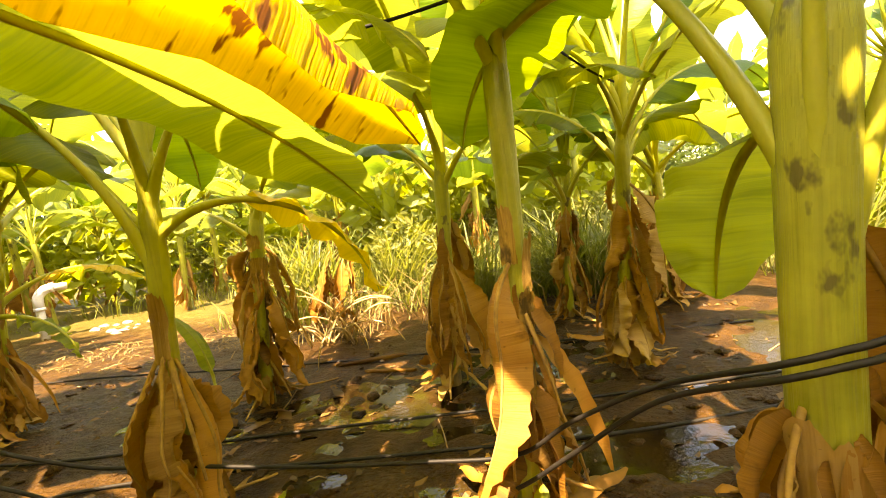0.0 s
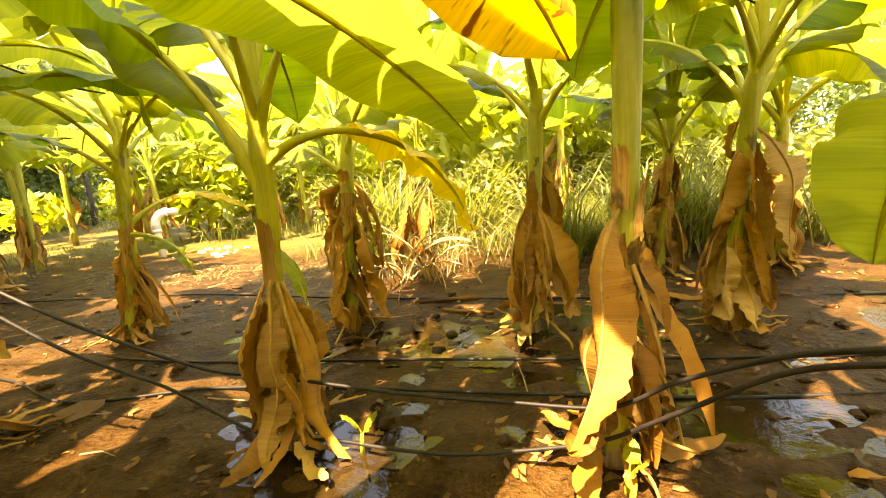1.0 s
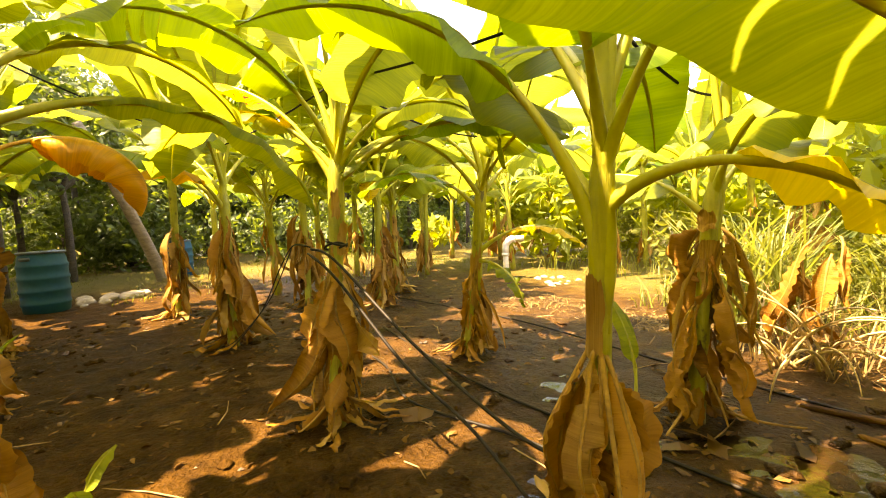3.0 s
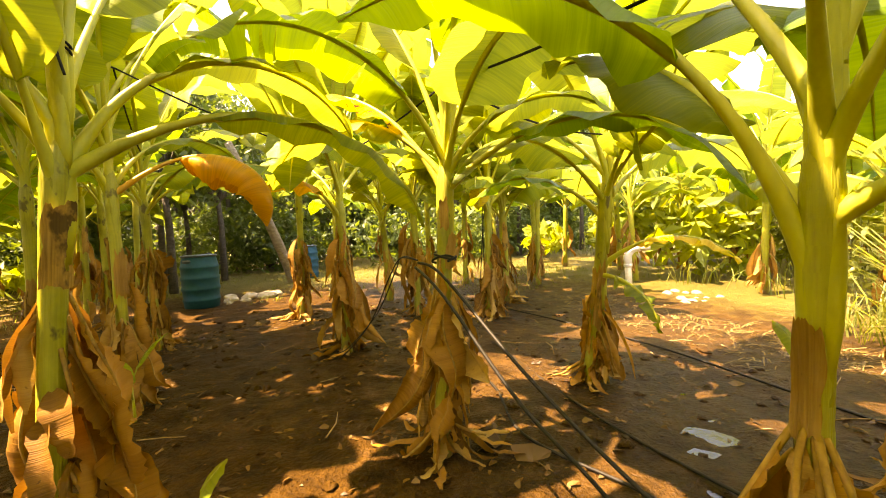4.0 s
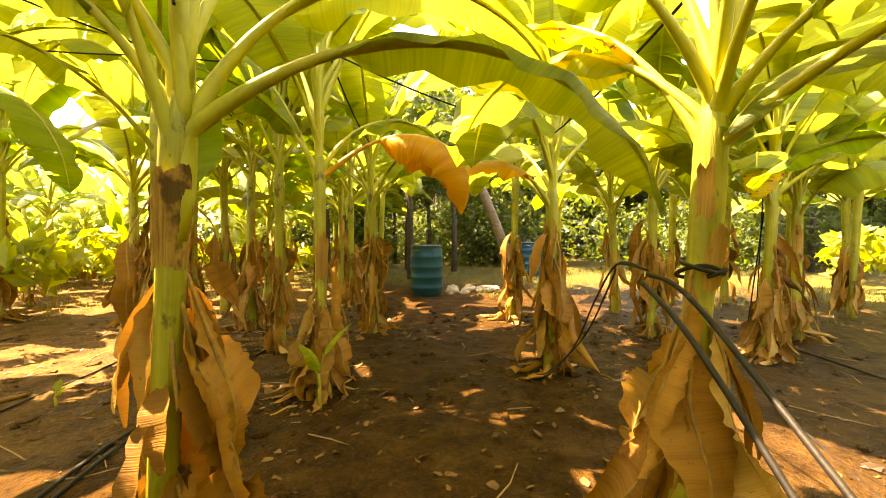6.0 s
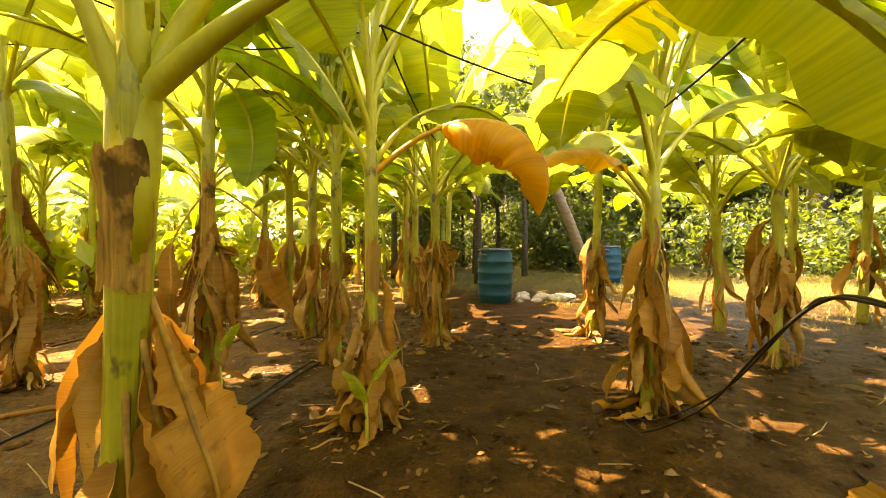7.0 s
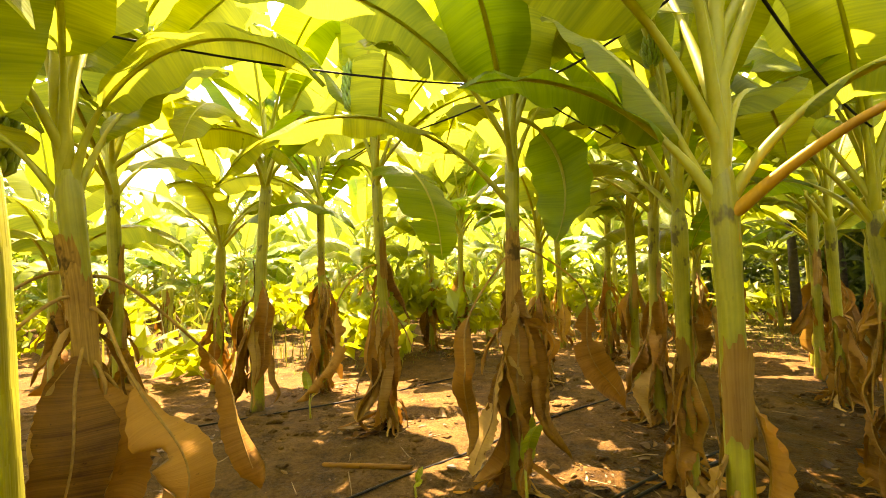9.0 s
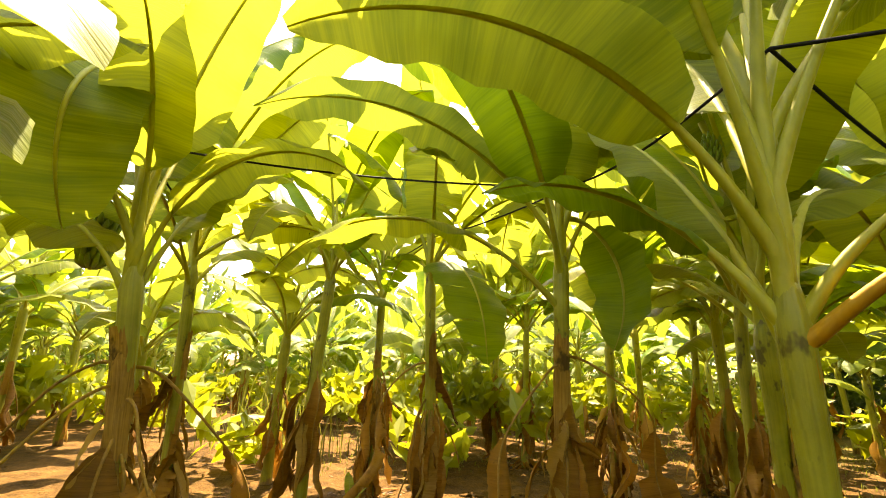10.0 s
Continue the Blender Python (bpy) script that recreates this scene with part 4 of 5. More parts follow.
hero((-4.75, -0.98), (0.0, 0.02, 1.5), 32, shade_leaves=0, extra=9, low=2, leaf_len=1.75, rising=0.6, skirt=3)
hero((-5.65, -0.45), (0.01, -0.02, 1.45), 16, shade_leaves=1, extra=9, leaf_len=1.75, rising=0.6, low=5, skirt=8, skirt_top=0.9, deadlen=0.8)
hero((-6.60, 0.90), (0.0, 0.07, 1.65), 17, shade_leaves=4, extra=9, leaf_len=1.75, rising=0.6, low=5, skirt=8, skirt_top=0.9, deadlen=0.8)
hero((-4.60, 1.36), (0.0, 0.02, 1.28), 18, shade_leaves=4, extra=9, leaf_len=1.75, rising=0.6, low=4, skirt=8, skirt_top=0.9, deadlen=0.8, leaves=[L(131, -0.04, 51, 0.99, 102, 12, width=0.26, mat=LEAF_ORANGE, fold=30, petiole=0.3)],
     dead=[L(31, 0.80, -41, 0.78, 39, -1, width=0.22, mat=DEAD), L(80, 0.8, -41, 0.6, 39, -1, width=0.2, mat=DEAD)])
hero((-6.07, 2.35), (0.0, 0.01, 1.37), 19, shade_leaves=4, extra=9, leaf_len=1.75, rising=0.6, low=5, skirt=8, skirt_top=0.9, deadlen=0.8)
hero((-5.40, 3.05), (0.02, 0.05, 1.32), 20, shade_leaves=4, extra=6, low=5, skirt=8, skirt_top=0.9, deadlen=0.8, leaves=[L(120, 0.05, 40, 0.8, 120, 0, width=0.26, mat=LEAF_YELLOW)])
hero((-6.07, 3.60), (0.0, 0.0, 1.2), 21, shade_leaves=4, extra=6, low=5, skirt=3)
hero((-5.52, -1.87), (-0.02, 0.02, 1.72), 22, shade_leaves=4, extra=9, leaf_len=1.75, rising=0.6, low=6, skirt=8, skirt_top=0.9, deadlen=0.8)
hero((-3.50, -2.70), (0.10, -0.02, 1.98), 23, extra=5, low=3, leaf_len=1.6, skirt=5, skirt_top=1.1, deadlen=0.9, label="tall banana plant with a torn hanging leaf and fruit",
     leaves=[L(345, 0.08, 35, 1.39, 122, 5, power=0.7, width=0.52, mat=LEAF_DEEP, tears=3, fold=10)],
     dead=[L(70, 1.35, 62, 1.20, 148, 0, power=0.2, stalk=0.42, width=0.20, mat=DEAD), L(20, 1.0, -60, 0.9, 28, 0, width=0.2, mat=DEAD_PALE), L(330, 1.05, -55, 0.95, 33, 0, width=0.2, mat=DEAD), L(60, 1.0, -60, 0.9, 28, 0, width=0.22, mat=DEAD_PALE)])
hero((-3.12, -4.20), (0.03, 0.0, 2.08), 24, extra=8, low=6, leaf_len=1.6, skirt=16, skirt_top=1.05, deadlen=0.9)
hero((-5.40, -3.40), (-0.03, 0.02, 1.55), 25, extra=9, leaf_len=1.75, rising=0.6, low=6, skirt=8, skirt_top=0.9, deadlen=0.8)
hero((-6.95, -4.00), (-0.04, 0.04, 2.0), 26, extra=9, leaf_len=1.75, rising=0.6, low=6, skirt=6, skirt_top=1.0)
hero((-5.00, -5.85), (-0.02, 0.0, 1.6), 27, extra=9, leaf_len=1.75, rising=0.6, low=6, skirt=6, skirt_top=1.0)
hero((-5.20, -5.20), (-0.06, 0.0, 1.8), 28, extra=9, leaf_len=1.75, rising=0.6, low=6, skirt=6, skirt_top=1.0)
hero((-1.62, -2.85), (0.1, 0.0, 1.95), 29, extra=9, leaf_len=1.75, rising=0.6, low=6, skirt=6, skirt_top=1.0)

# ---------------------------------------------------------------- the rest of the grove: eight plants, repeated
GENERIC = [banana((40 + 3 * i, 0), (rng0.uniform(-0.08, 0.08), rng0.uniform(-0.08, 0.08), rng0.uniform(1.25, 1.95)), 60 + i, r=0.046, extra=5, low=7, skirt=7,
                  skirt_top=0.95, deadlen=0.75, sheaths=2, steps=14, cols=3, leaf_len=1.6, cheap=1, shade_leaves=1) for rng0 in [random.Random(5)] for i in range(8)]
CHEAP = [banana((60 + 3 * i, 0), (rng0.uniform(-0.08, 0.08), rng0.uniform(-0.08, 0.08), rng0.uniform(1.2, 1.9)), 80 + i, r=0.05, extra=5, low=7, skirt=5,
                skirt_top=0.9, deadlen=0.75, sheaths=0, steps=9, cols=2, leaf_len=1.45, cheap=2) for rng0 in [random.Random(6)] for i in range(6)]
EYES = [(p[1][0], p[1][1]) for p in PATH]


def free(x, y):
    if any(math.hypot(x - a, y - b) < 1.15 for a, b in HEROES) or any(math.hypot(x - a, y - b) < 1.25 for a, b in EYES):
        return False
    if x < -4.6 and -2.4 < y < 2.4 + 0.3 * (-7 - x):   # lane to the barrels
        return False
    if x < -10.5 and y > -2.5:             # clearing
        return False
    if -7.5 < x < -3.6 and 4.2 < y < 6.6:        # open wet ground by the pipe
        return False
    if -3.6 <= x < 3 and 2.2 < y < 6.0:    # grass strip
        return False
    if -2.6 < x < 0.6 and -8.0 < y < -4.8:  # reeds
        return False
    return True


def grove():
    rng = random.Random(77)
    far, n = [], 0
    # plants behind the walk's start are unseen, added to close the grove and give shade
    for i in range(-16, 20):
        for j in range(-22, 18):
            x = -3.8 - 1.62 * i + rng.uniform(-0.28, 0.28)
            y = 0.0 - 0.3 * i + 1.62 * j + rng.uniform(-0.28, 0.28)
            if not (-15 < x < 14 and -26 < y < 22) or not free(x, y):
                continue
            if y > 5 and rng.random() < 0.05:
                continue
            d = math.hypot(x + 2, y - 0.5)
            if y > 0 and x > 2 and d > 12:
                continue
            m = pose(x, y, 0, 0, 0, rng.uniform(0, 360))
            if d < 8.0:
                copy_thing(rng.choice(GENERIC), m)
                n += 1
            else:
                far.append((rng.randrange(len(CHEAP)), m @ Matrix.Scale(rng.uniform(0.75, 1.15), 4)))
                if (y < -6.5 or y > 6) and rng.random() < 0.6:
                    far.append((rng.randrange(len(CHEAP)), pose(x + 0.8, y + 0.7, 0, 0, 0, rng.uniform(0, 360)) @ Matrix.Scale(rng.uniform(0.35, 0.7), 4)))
    return far


FAR = grove()


def joined(name, items, label, category):
    """Many far plants in one object, one mesh for each material's share."""
    packs = {}
    for k, m in items:
        src = CHEAP[k]
        for o in src.children_recursive:
            packs.setdefault(o.data.materials[0].name, []).append((o.data, m))
    root = thing(name, label, category, kind="stuff")
    cache = {}
    for mat, rows in packs.items():
        vs, fs, uvs, base = [], [], [], 0
        for me, m in rows:
            if me.name not in cache:
                co = np.empty(len(me.vertices) * 3)
                me.vertices.foreach_get("co", co)
                uv = np.zeros(len(me.loops) * 2)
                if me.uv_layers:
                    me.uv_layers[0].data.foreach_get("uv", uv)
                cache[me.name] = (co.reshape(-1, 3), [tuple(p.vertices) for p in me.polygons], uv.reshape(-1, 2))
            co, polys, uv = cache[me.name]
            mm = np.array(m)
            vs.append(co @ mm[:3, :3].T + mm[:3, 3])
            fs.extend([tuple(v + base for v in p) for p in polys])
            uvs.append(uv)
            base += len(co)
        me = bpy.data.meshes.new(name)
        me.from_pydata(np.concatenate(vs).tolist(), [], fs)
        lay = me.uv_layers.new()
        lay.data.foreach_set("uv", np.concatenate(uvs).ravel())
        me.shade_smooth()
        me.materials.append(bpy.data.materials[mat])
        ob = new("foliage" if "leaf" in mat else "stems", me)
        ob.parent = root


joined("far_banana_grove", FAR, "dense far banana plants in bright sun", "banana grove")
for k, g in enumerate(CHEAP):
    g.location = (9.5 + 1.7 * k, -6.0 - 0.8 * k, 0)
copy_thing(GENERIC[2], pose(-2.45, -3.75, 0, 0, 0, 30) @ Matrix.Scale(1.12, 4))
copy_thing(GENERIC[5], pose(-2.0, -4.7, 0, 0, 0, 200) @ Matrix.Scale(1.1, 4))
for k, (x, y, sc) in enumerate(((-4.9, 6.7, 0.85), (-3.5, 6.5, 0.8), (-6.9, 6.4, 0.9), (-7.6, 4.9, 0.85), (-8.8, 5.6, 0.9))):
    copy_thing(GENERIC[(3 * k + 1) % 8], pose(x, y, 0, 0, 0, 70 * k) @ Matrix.Scale(sc, 4))
for k, g in enumerate(GENERIC):            # the eight models themselves stand in the grove too
    copy_thing(g, pose(*((-8.2, -2.15), (-9.5, -1.95), (-10.6, -3.1), (-7.4, 2.2), (-8.4, 3.1), (-9.4, 1.5), (-6.3, -2.9), (-7.6, -3.2))[k], 0, 0, 0, 50 * k))
    g.location = ((5.2, -2.2, 0), (6.8, -0.4, 0), (4.4, 0.2, 0), (3.2, -3.4, 0), (2.6, -1.2, 0), (5.6, 2.4, 0), (1.6, -2.6, 0), (7.4, -3.0, 0))[k]


# ---------------------------------------------------------------- things beside the rows
def barrel(at, turn=0.0):
    b = thing("barrel", "blue plastic drum with a dark rim, standing on the mud", "barrel", (at[0], at[1], 0))
    prof = [(0.0, 0.0), (0.24, 0.0), (0.265, 0.03), (0.275, 0.12), (0.287, 0.14), (0.287, 0.165), (0.278, 0.185), (0.283, 0.30), (0.297, 0.32), (0.297, 0.35), (0.286, 0.37),
            (0.287, 0.48), (0.299, 0.50), (0.299, 0.53), (0.287, 0.55), (0.285, 0.66), (0.296, 0.68), (0.296, 0.71), (0.281, 0.73), (0.272, 0.80), (0.255, 0.86), (0.250, 0.89)]
    bm = bmesh.new()
    rings = []
    for rr, z in prof[1:]:
        rings.append([bm.verts.new((rr * math.cos(2 * math.pi * k / 40), rr * math.sin(2 * math.pi * k / 40), z)) for k in range(40)])
    for a, c in zip(rings, rings[1:]):
        for k in range(40):
            bm.faces.new((a[k], a[(k + 1) % 40], c[(k + 1) % 40], c[k]))
    bm.faces.new(list(reversed(rings[0])))
    bm.faces.new(rings[-1])
    part("drum_body", bm, BARREL, b)
    bm = bmesh.new()
    circ = [(0.262 * math.cos(2 * math.pi * k / 40), 0.262 * math.sin(2 * math.pi * k / 40), 0.885) for k in range(41)]
    tube(bm, circ, [0.018] * 41, 8, False)
    part("rim", bm, BARREL_LID, b, "dark clamp ring")
    bm = bmesh.new()
    box(bm, (0.16, 0.03, 0.05), Matrix.Translation((0.0, 0.272, 0.80)), 0.012)
    part("grip", bm, BARREL_LID, b, "moulded hand grip")
    bm = bmesh.new()
    box(bm, (0.16, 0.03, 0.05), Matrix.Translation((0.0, -0.272, 0.80)), 0.012)
    part("grip", bm, BARREL_LID, b, "moulded hand grip")
    bm = bmesh.new()
    tube(bm, [(0, 0, 0.888), (0, 0, 0.905)], [0.245, 0.238], 36)
    part("lid", bm, BARREL_LID, b, "dark sunken lid")
    bm = bmesh.new()
    tube(bm, [(0.15, 0.04, 0.90), (0.15, 0.04, 0.925)], [0.034, 0.03], 14)
    part("bung", bm, BARREL_LID, b)
    b.rotation_euler = (0, 0, radians(turn))
    return b



barrel((-8.82, -0.78), 60)
barrel((-13.0, 0.85), 80)


def riser():
    p = thing("water_pipe", "white PVC riser pipe with a bent elbow on wet ground", "pipe", (-5.92, 5.45, 0))
    d = Vector((0.72, 0.69, 0))
    bm = bmesh.new()
    tube(bm, [(0, 0, -0.1), (0.004, 0, 0.2), (0, 0, 0.44)], [0.046] * 3, 16)
    part("riser", bm, PIPE_OLD, p, "weathered cream riser")
    bm = bmesh.new()
    tube(bm, [(0, 0, 0.42), (0, 0, 0.52)] + [tuple(d * (0.15 - 0.15 * math.cos(a)) + Vector((0, 0, 0.52 + 0.15 * math.sin(a)))) for a in [math.pi / 2 * k / 9 for k in range(1, 10)]], [0.056] * 11, 18)
    part("elbow", bm, PIPE, p, "clean white elbow")
    bm = bmesh.new()
    tube(bm, [tuple(d * 0.14 + Vector((0, 0, 0.67))), tuple(d * 0.30 + Vector((0, 0, 0.665)))], [0.047] * 2, 16)
    part("outlet", bm, PIPE_OLD, p)
    for at, ax in (((0, 0, 0.42), Vector((0, 0, 1))), (tuple(d * 0.15 + Vector((0, 0, 0.67))), d)):
        bm = bmesh.new()
        c = Vector(at)
        tube(bm, [tuple(c - ax * 0.02), tuple(c + ax * 0.02)], [0.061, 0.061], 18)
        part("collar", bm, PIPE, p)


riser()


def hose(name, pts, r, label, mat=None, sides=7):
    """A hose through a few places, eased into a smooth line."""
    pts = [Vector(p) for p in pts]
    line = []
    for i in range(len(pts) - 1):
        p0, p1, p2, p3 = pts[max(0, i - 1)], pts[i], pts[i + 1], pts[min(len(pts) - 1, i + 2)]
        for k in range(8):
            t = k / 8
            line.append(0.5 * (2 * p1 + (p2 - p0) * t + (2 * p0 - 5 * p1 + 4 * p2 - p3) * t * t + (3 * p1 - p0 - 3 * p2 + p3) * t ** 3))
    line.append(pts[-1])
    bm = bmesh.new()
    tube(bm, line, [r] * len(line), sides)
    return tagged(part(name, bm, mat or HOSE), label, name.replace("_", " "))


hose("drip_hose", [(-2.62, 1.62, 0.91), (-2.44, 1.68, 0.86), (-1.96, 1.82, 0.55), (-1.54, 1.95, 0.33), (-1.28, 2.01, 0.28), (-0.81, 2.03, 0.24), (-0.43, 2.04, 0.23), (-0.14, 2.02, 0.25),
                   (0.02, 1.93, 0.39), (0.2, 1.80, 0.53), (0.35, 1.60, 0.645), (0.45, 1.565, 0.68), (0.58, 1.575, 0.69), (0.9, 1.62, 0.60), (1.5, 1.8, 0.35)], 0.0068, "black drip hose slung between banana stems")
hose("drip_hose", [(-2.60, 1.60, 0.89), (-2.36, 1.66, 0.78), (-1.98, 1.80, 0.45), (-1.7, 1.93, 0.25), (-1.36, 2.0, 0.04), (-1.07, 2.03, 0.03), (-0.85, 2.02, 0.03), (-0.64, 2.02, 0.035), (-0.45, 2.03, 0.06),
                   (-0.17, 2.03, 0.13), (0.02, 1.92, 0.31), (0.2, 1.79, 0.5), (0.35, 1.585, 0.625), (0.45, 1.55, 0.66), (0.58, 1.56, 0.67), (0.9, 1.58, 0.56), (1.5, 1.7, 0.3)], 0.0068, "black drip hose sagging down to the mud")
hose("hose_coil", [(-2.657 + (0.050 + 0.009 * math.sin(1.7 * a)) * math.cos(a), 1.758 + (0.050 + 0.009 * math.sin(1.7 * a)) * math.sin(a), 0.905 + 0.002 * a + 0.016 * math.sin(1.3 * a)) for a in [0.5 * k for k in range(34)]], 0.006, "black hose wound round the banana stem")
for k, (dy, dz) in enumerate(((0.0, 0.0), (0.05, 0.06))):
    hose("drip_hose", [(-2.63, 1.62, 0.92), (-2.74, 1.56, 0.93), (-2.95, 1.52 + dy, 0.80 + dz), (-3.35, 1.45 + dy, 0.50 + dz), (-3.9, 1.30 + dy, 0.18 + dz), (-4.35, 1.22 + dy, 0.06 + dz * 0.4)], 0.0035,
         "black drip hose running down to the mud")


def floor_hose(pts, r=0.008):
    hose("ground_hose", [(x, y, soil_height(x, y) + r * 0.8 + 0.004) for x, y in pts], r, "black irrigation hose lying on the mud")


floor_hose([(-4.2, 2.15), (-3.3, 2.22), (-2.6, 2.1), (-1.93, 2.33), (-1.2, 2.42), (-0.56, 2.46), (0.4, 2.6), (1.4, 2.8)])
floor_hose([(-4.2, 2.6), (-2.6, 2.55), (-1.2, 2.72), (0.2, 2.86), (1.6, 3.1)])
floor_hose([(-6.4, 3.3), (-5.63, 3.38), (-4.73, 3.63), (-3.4, 3.7), (-1.9, 3.7), (-0.4, 3.75), (1.5, 3.9)])
floor_hose([(-2.3, -0.35), (-2.9, -0.62), (-3.54, -0.78), (-4.59, -1.06), (-5.6, -1.2)], 0.01)
floor_hose([(-2.3, -0.42), (-2.9, -0.70), (-3.54, -0.84), (-4.55, -1.13), (-5.6, -1.3)], 0.01)
floor_hose([(-2.2, -1.45), (-2.74, -1.61), (-3.3, -1.8), (-3.87, -1.97), (-4.8, -2.3), (-6.0, -2.6)])
floor_hose([(-1.8, -3.4), (-2.6, -3.5), (-3.4, -3.6), (-4.6, -4.0)])


def rope(a, b, sag=0.04, r=0.0058):
    a, b = Vector(a), Vector(b)
    pts = [a.lerp(b, t) - Vector((0, 0, sag * 4 * t * (1 - t))) for t in (0, 0.25, 0.5, 0.75, 1)]
    hose("rope", pts, r, "taut black rope tying banana stems together", ROPE, 5)


TIES = dict(A=(-1.22, 2.07, 1.57), B=(-0.07, 2.14, 1.62), E=(-2.67, 1.83, 1.77), D=(-2.31, 0.42, 1.68), F=(-3.84, 0.02, 2.19), H=(-3.95, -1.30, 2.35), M=(-1.74, -1.33, 2.31),
            P=(-5.55, -1.80, 2.2), R=(0.42, 1.66, 1.65), Q=(-3.0, 2.95, 1.6), T=(-5.62, -0.45, 2.0), K=(-4.6, 1.38, 1.75), L=(-3.4, -2.72, 2.4), C=(0.57, 3.26, 1.55), G=(-1.5, 3.14, 1.5),
            N=(-3.09, -4.2, 2.5), M2=(-1.52, -2.85, 2.35))
for a, b in ("AB", "AE", "EK", "FT", "FH", "MH", "HP", "BR", "EQ", "AG", "BC", "FK", "HL"):
    rope(TIES[a], TIES[b], random.Random(a + b).uniform(0.02, 0.07))
rope(TIES["M"], TIES["M2"])
for k in "AEDHM":                 # loops and loose ends where the ropes are tied
    x, y, z = TIES[k]
    rr = 0.052 if k in "HM" else 0.042
    hose("rope_knot", [(x + rr * math.cos(a), y + rr * math.sin(a), z + 0.008 * math.sin(2 * a) + 0.003 * a) for a in [0.45 * q for q in range(30)]] + [(x + rr * 1.2, y + 0.03, z - 0.02), (x + rr * 1.5, y + 0.05, z - 0.09)], 0.0045,
         "black rope looped and knotted round leaf stalks", ROPE, 5)
rope(TIES["L"], TIES["N"])
rope((-5.4, 3.05, 1.5), (-6.4, 3.4, 0.03), 0.0)
rope((-5.4, 3.05, 1.2), (-6.1, 3.2, 0.03), 0.0)


def bunch(at, seed, tiers=5, size=1.0):
    """A bunch of green fruit: curved fingers in whorls round a stalk."""
    rng = random.Random(seed)
    b = thing("banana_bunch", "unripe green banana bunch hanging from its stalk", "banana bunch", at)
    bm = bmesh.new()
    tube(bm, [(0.05, 0, 0.34 * size), (0.02, 0, 0.2 * size), (0, 0, -0.16 * size)], [0.02, 0.018, 0.010], 8)
    part("stalk", bm, PETIOLE, b)
    for t in range(tiers + 2):
        z = (0.15 - 0.048 * t) * size
        q = size * (0.72 + 0.30 * math.sin(math.pi * (t + 0.6) / (tiers + 2)))
        for k in range(11):
            a = 2 * math.pi * (k / 11 + 0.23 * t) + rng.uniform(-0.15, 0.15)
            o = Vector((math.cos(a), math.sin(a), 0))
            g = rng.uniform(0.9, 1.1)
            bm = bmesh.new()
            pts = [o * 0.012 + Vector((0, 0, z)), o * 0.045 * q * g + Vector((0, 0, z - 0.006)), o * 0.078 * q * g + Vector((0, 0, z + 0.016 * size)),
                   o * 0.088 * q * g + Vector((0, 0, z + 0.052 * size)), o * 0.084 * q * g + Vector((0, 0, z + 0.076 * size))]
            tube(bm, pts, [0.005, 0.012 * size, 0.0150 * size, 0.0125 * size, 0.004], 6)
            part("banana", bm, FRUIT, b)


bunch((-3.19, -2.60, 2.75), 1)
bunch((-1.30, -1.95, 1.95), 2)
bunch((-4.6, -0.95, 2.45), 3, 3, 0.6)


# ---------------------------------------------------------------- grass, reeds, bushes, far trees
def blades(name, label, category, spots, mat, n, height, width, seed, lean=0.5):
    """Many grass blades in one object. spots: (x, y, spread x, spread y, share)."""
    rng = np.random.default_rng(seed)
    vs, fs = [], []
    tot = sum(s[4] for s in spots)
    for x0, y0, sx, sy, share in spots:
        for _ in range(int(n * share / tot)):
            x, y = x0 + rng.uniform(-1, 1) * sx, y0 + rng.uniform(-1, 1) * sy
            h = height * rng.uniform(0.45, 1.25) * (1 + 0.7 * noise.noise(Vector((x * 0.9, y * 0.9, seed))))
            a, w = rng.uniform(0, 6.283), width * rng.uniform(0.6, 1.3)
            ln = lean * rng.uniform(0.1, 1.2) * h
            z0 = soil_height(x, y) - 0.02
            dx, dy = math.cos(a), math.sin(a)
            b = len(vs)
            for t, ww in ((0, 1.0), (0.4, 0.9), (0.75, 0.6)):
                ox, oy, oz = x + dx * ln * t * t, y + dy * ln * t * t, z0 + h * (t - 0.25 * lean * t * t)
                vs += [(ox - dy * w * ww, oy + dx * w * ww, oz), (ox + dy * w * ww, oy - dx * w * ww, oz)]
            vs.append((x + dx * ln, y + dy * ln, z0 + h * (1 - 0.35 * lean)))
            fs += [(b, b + 1, b + 3, b + 2), (b + 2, b + 3, b + 5, b + 4), (b + 4, b + 5, b + 6)]
    me = bpy.data.meshes.new(name)
    me.from_pydata(vs, [], fs)
    me.materials.append(mat)
    return tagged(new(name, me), label, category, kind="stuff")


